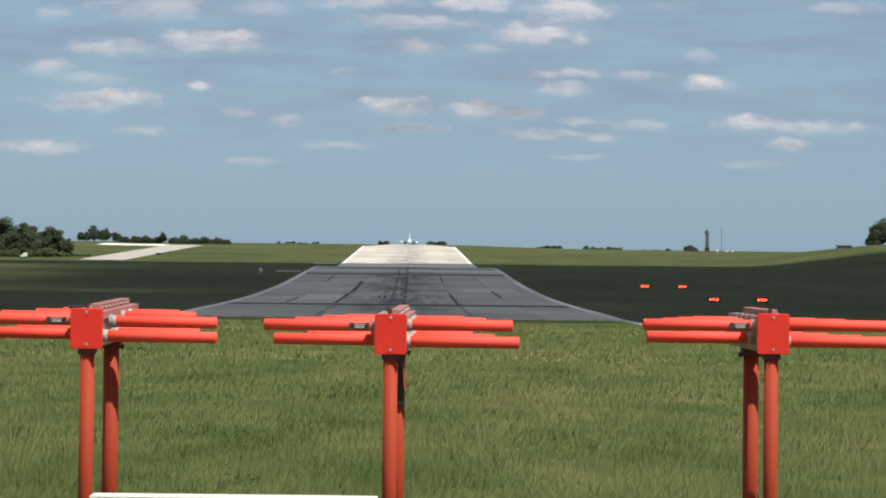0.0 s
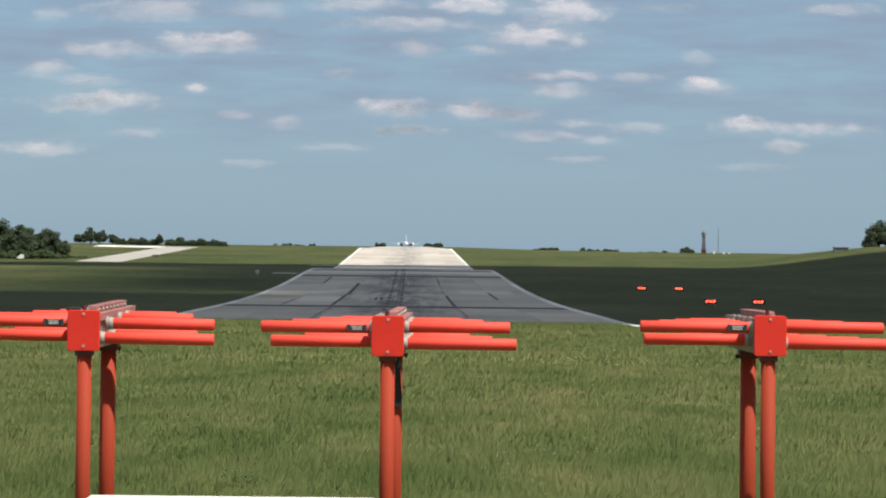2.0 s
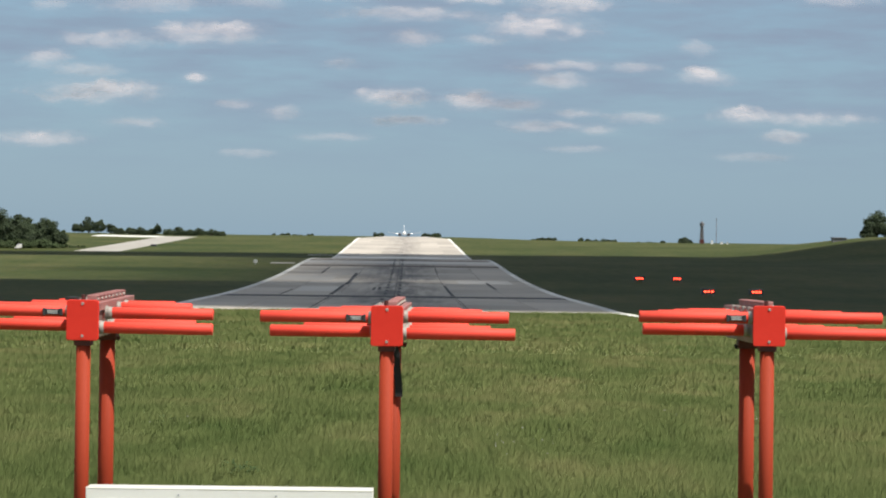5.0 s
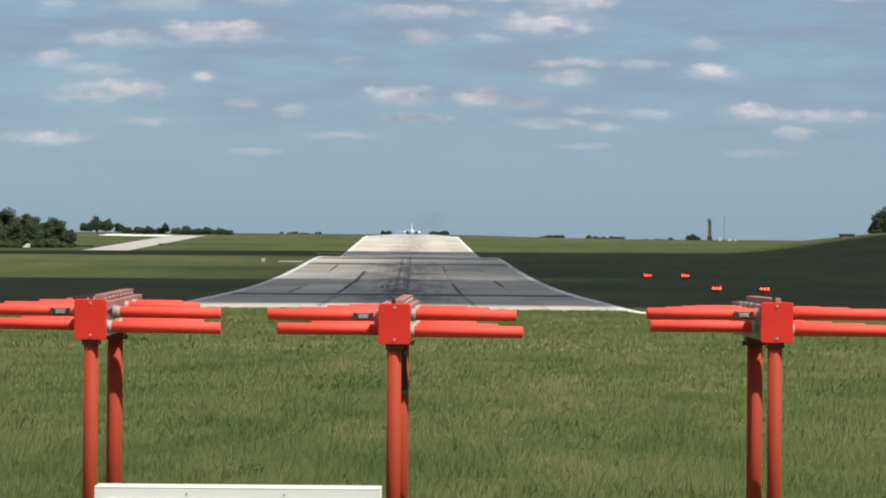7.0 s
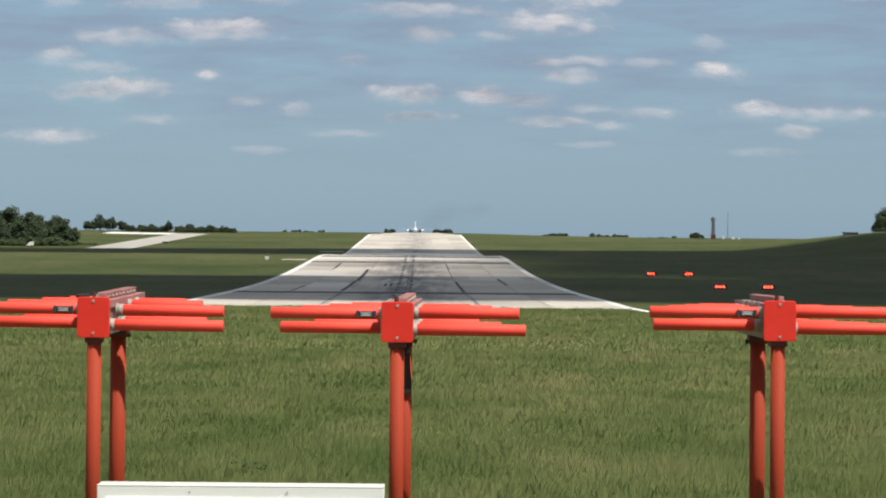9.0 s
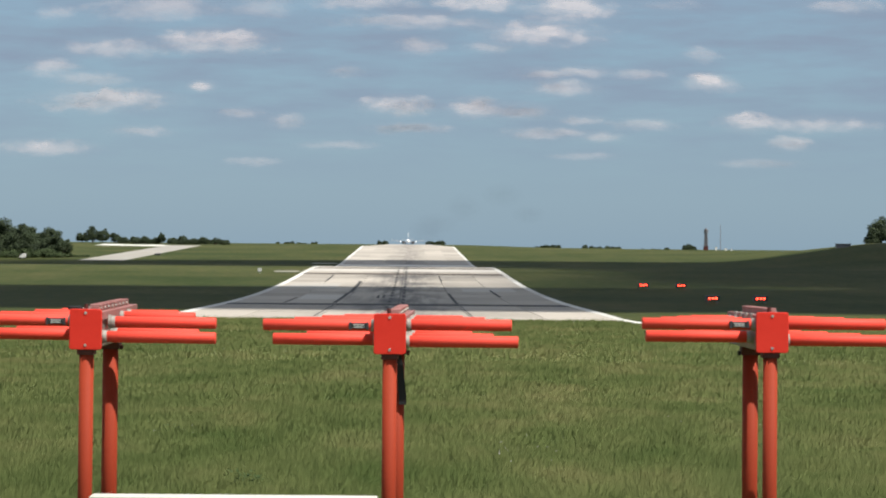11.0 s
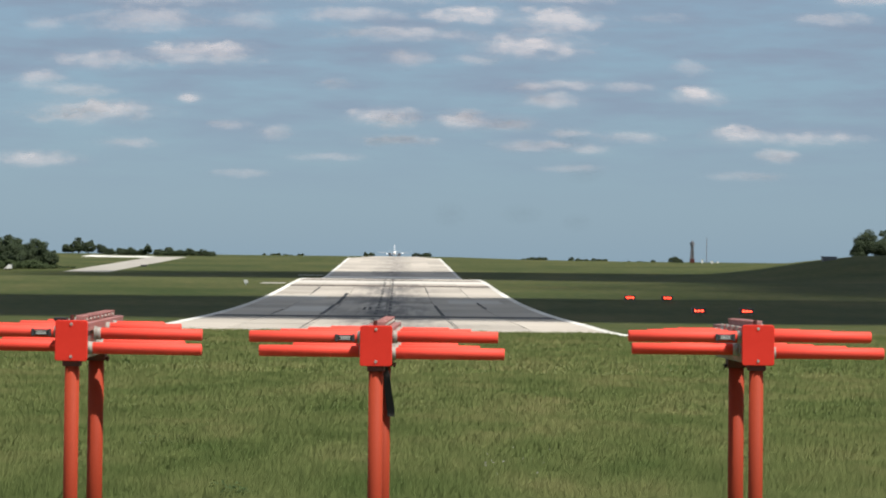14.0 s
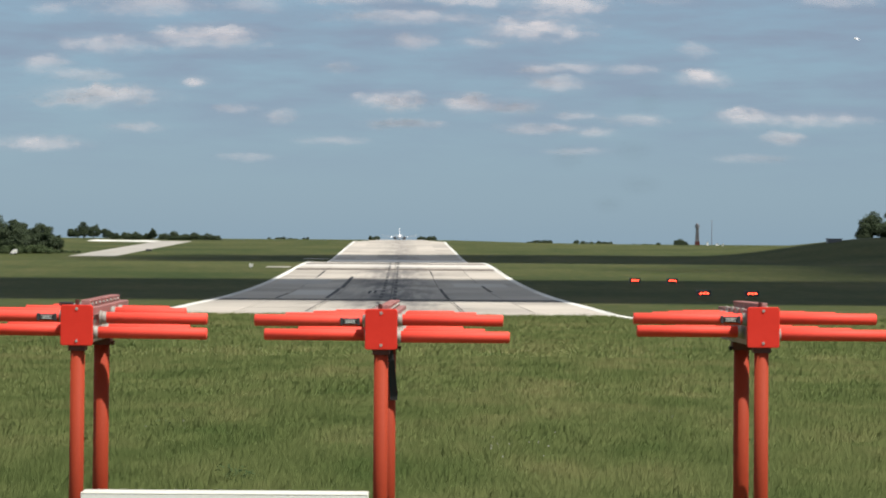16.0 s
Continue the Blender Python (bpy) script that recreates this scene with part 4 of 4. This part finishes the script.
# ---- clouds ----
def build_cloud(x, y, z, w, d, h, strength, seed, material, label, group, lumpy=0.12, lean=0.0):
    rs = np.random.RandomState(seed)
    bm = bmesh.new()
    bmesh.ops.create_uvsphere(bm, u_segments=28, v_segments=14, radius=1.0)
    if lean:
        # the sunlit front of the lump, which leans back with height
        bmesh.ops.delete(bm, geom=[v for v in bm.verts if v.co.y > 0.01], context="VERTS")
    k = rs.uniform(0, 50, 3)
    for v in bm.verts:
        q = 1 + lumpy * noise.noise(Vector((v.co.x * 2.2 + k[0], v.co.y * 2.2 + k[1], v.co.z * 2.2 + k[2])))
        flat = 0.55 if v.co.z < 0 else 1.0
        v.co = Vector((v.co.x * w / 2 * q, v.co.y * d / 2 * q + lean * v.co.z * h / 2, v.co.z * h / 2 * q * flat))
    ob = part("cloud", bm, material, None, "", True)
    ob.matrix_world = pose(x, y, z)
    ob.color = (strength, strength, strength, 1)
    return tagged(ob, label, "cloud", group)


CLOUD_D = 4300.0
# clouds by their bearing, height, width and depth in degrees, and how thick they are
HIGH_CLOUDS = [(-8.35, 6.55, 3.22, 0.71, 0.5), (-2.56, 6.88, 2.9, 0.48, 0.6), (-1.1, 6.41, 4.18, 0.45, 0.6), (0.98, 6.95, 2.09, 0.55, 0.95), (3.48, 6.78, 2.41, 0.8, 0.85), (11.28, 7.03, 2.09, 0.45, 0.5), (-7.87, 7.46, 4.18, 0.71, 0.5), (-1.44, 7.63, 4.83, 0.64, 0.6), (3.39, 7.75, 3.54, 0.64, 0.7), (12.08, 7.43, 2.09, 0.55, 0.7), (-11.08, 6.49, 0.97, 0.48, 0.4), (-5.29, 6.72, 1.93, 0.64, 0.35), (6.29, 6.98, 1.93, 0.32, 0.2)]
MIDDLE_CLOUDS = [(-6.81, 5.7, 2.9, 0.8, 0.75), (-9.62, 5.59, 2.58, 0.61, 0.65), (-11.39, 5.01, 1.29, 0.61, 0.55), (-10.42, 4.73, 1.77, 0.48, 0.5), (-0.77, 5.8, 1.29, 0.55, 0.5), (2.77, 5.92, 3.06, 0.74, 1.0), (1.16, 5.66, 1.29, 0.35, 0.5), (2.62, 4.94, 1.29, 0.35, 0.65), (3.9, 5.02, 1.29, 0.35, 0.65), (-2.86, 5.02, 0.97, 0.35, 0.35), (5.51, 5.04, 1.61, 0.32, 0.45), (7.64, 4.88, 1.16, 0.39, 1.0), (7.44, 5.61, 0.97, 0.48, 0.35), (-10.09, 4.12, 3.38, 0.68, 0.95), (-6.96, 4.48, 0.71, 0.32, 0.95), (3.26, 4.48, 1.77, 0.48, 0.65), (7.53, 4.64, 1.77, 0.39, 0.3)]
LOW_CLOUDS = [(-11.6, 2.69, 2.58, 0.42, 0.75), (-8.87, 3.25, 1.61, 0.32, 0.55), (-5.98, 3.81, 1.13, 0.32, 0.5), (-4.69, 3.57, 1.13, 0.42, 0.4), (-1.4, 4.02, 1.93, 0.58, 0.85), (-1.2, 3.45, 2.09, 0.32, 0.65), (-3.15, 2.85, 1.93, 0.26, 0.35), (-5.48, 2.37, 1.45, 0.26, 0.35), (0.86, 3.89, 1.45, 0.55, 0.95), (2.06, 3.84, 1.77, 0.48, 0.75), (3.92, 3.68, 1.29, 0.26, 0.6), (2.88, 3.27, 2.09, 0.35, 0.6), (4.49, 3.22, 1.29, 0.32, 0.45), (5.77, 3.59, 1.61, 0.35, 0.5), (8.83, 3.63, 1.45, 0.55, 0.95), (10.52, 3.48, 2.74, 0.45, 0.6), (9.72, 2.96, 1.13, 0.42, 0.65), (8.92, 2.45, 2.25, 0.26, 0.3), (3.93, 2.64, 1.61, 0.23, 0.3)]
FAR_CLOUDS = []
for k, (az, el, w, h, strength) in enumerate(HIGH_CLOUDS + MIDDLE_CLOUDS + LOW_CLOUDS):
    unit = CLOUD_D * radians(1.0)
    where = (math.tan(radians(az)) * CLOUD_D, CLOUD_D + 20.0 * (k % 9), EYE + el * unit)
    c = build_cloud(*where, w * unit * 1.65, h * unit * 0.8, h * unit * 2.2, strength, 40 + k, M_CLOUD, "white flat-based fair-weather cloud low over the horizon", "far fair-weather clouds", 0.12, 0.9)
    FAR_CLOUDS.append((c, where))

# clouds overhead, whose shade lies on the airfield: middle and extent of the shade on the ground
CLOUD_H = 400.0
OVERHEAD = []
for k, (x, y, w, d, turn) in enumerate(((-60, 249, 1100, 180, 0), (350, 436, 1040, 590, 0), (120, 636, 900, 222, 2))):
    where = (x + CLOUD_H * SUN.x / SUN.z, y + CLOUD_H * SUN.y / SUN.z, CLOUD_H)
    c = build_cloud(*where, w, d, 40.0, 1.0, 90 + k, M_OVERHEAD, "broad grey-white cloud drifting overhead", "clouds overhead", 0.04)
    OVERHEAD.append((c, where, turn))


# ---- exhaust haze behind the jet ----
def make_haze():
    m, nt, ns, ln, p = nodes_of("exhaust_haze")
    gen = ns.new("ShaderNodeTexCoord").outputs["Generated"]
    sep = ns.new("ShaderNodeSeparateXYZ")
    ln.new(gen, sep.inputs[0])
    u = math_node(nt, "MULTIPLY", math_node(nt, "SUBTRACT", sep.outputs[0], 0.5), 2.0)
    v = math_node(nt, "MULTIPLY", math_node(nt, "SUBTRACT", sep.outputs[2], 0.5), 2.0)
    hull = math_node(nt, "SUBTRACT", 1.0, math_node(nt, "ADD", math_node(nt, "MULTIPLY", u, u), math_node(nt, "MULTIPLY", v, v)), True)
    n1 = noise_of(nt, ns.new("ShaderNodeTexCoord").outputs["Object"], 0.16, 4, 0.6)
    ln.new(math_node(nt, "MULTIPLY", math_node(nt, "MULTIPLY", hull, hull), math_node(nt, "MULTIPLY", n1, 0.062)), p.inputs["Alpha"])
    p.inputs["Base Color"].default_value = (0.05, 0.05, 0.052, 1)
    p.inputs["Roughness"].default_value = 1.0
    p.inputs["Specular IOR Level"].default_value = 0.0
    return m


M_HAZE = make_haze()
PUFFS = []
for w, h in ((44, 26), (56, 32), (50, 36), (62, 30), (48, 38)):
    bm = bmesh.new()
    bmesh.ops.create_uvsphere(bm, u_segments=20, v_segments=12, radius=1.0)
    for vert in bm.verts:
        vert.co = Vector((vert.co.x * w / 2, vert.co.y * 5, vert.co.z * h / 2))
    puff = part("exhaust_haze", bm, M_HAZE, None, "", True)
    puff.matrix_world = pose(-34, 2190, -12)
    PUFFS.append(tagged(puff, "thin dark exhaust haze rising behind the jet", "haze", "exhaust haze"))


# ---- what moves ----
def motions():
    for c, (x, y, z) in FAR_CLOUDS:
        walk(c, [(0.0, pose(x, y, z)), (16.0, pose(x + 14.0, y, z))])
    for c, (x, y, z), turn in OVERHEAD:
        walk(c, [(0.0, pose(x, y, z, 0, 0, turn)), (16.0, pose(x + 176.0, y + 72.0, z, 0, 0, turn))])
    # the jet stands, then begins its run towards the camera
    rows = []
    for t, y in ((0.0, 2150), (6.0, 2150), (9.0, 2140), (12.0, 2112), (14.0, 2085), (16.0, 2050)):
        rows.append((t, pose(-36.0 + 0.0153 * (2150 - y), y, ground_at(middle(y), y) + 0.05, 0, 0, 0.88)))
    walk(airliner, rows)
    # engines spool up: haze lifts off the runway behind the jet and drifts off
    for k, puff in enumerate(PUFFS):
        t0, x, y = 3.6 + 1.3 * k, -33.0 + 1.5 * k, 2185 + 8 * k
        g = ground_at(x, y)
        walk(puff, [(0.0, pose(x, y, g - 20)), (t0, pose(x, y, g - 20)), (t0 + 2.0, pose(x + 8, y, g + 8)), (t0 + 4.0, pose(x + 30, y, g + 20 + 2 * k)), (t0 + 7.5, pose(x + 130 + 20 * k, y, g + 34 + 22 * (k * 2 % 5))), (17.5, pose(x + 240 + 40 * k, y, g + 40 + 30 * (k * 2 % 5)))])
    # a gull comes in from the side at the end, beating its wings
    walk(gull, [(0.0, pose(74.3, 150, 18.2, 13)), (16.0, pose(31.43, 150, 17.65, 13))])
    for wing, s in gull_wings:
        walk(wing, [(i * 0.16, pose(0, 0, 0, s * (10 if i % 2 else -6), 0, 0)) for i in range(101)])
    x, y, z = strap.location
    walk(strap, [(t, pose(x, y, z, 0, -a, 0)) for t, a in ((0.0, 1), (3.0, 2), (4.5, 4), (6.3, 1), (7.0, 0), (9.0, 1), (10.5, 5), (12.0, 2), (12.5, 9), (13.0, 8), (13.5, 6), (14.0, 7), (14.5, 2), (15.0, 2), (15.5, 8), (16.0, 4))])


motions()
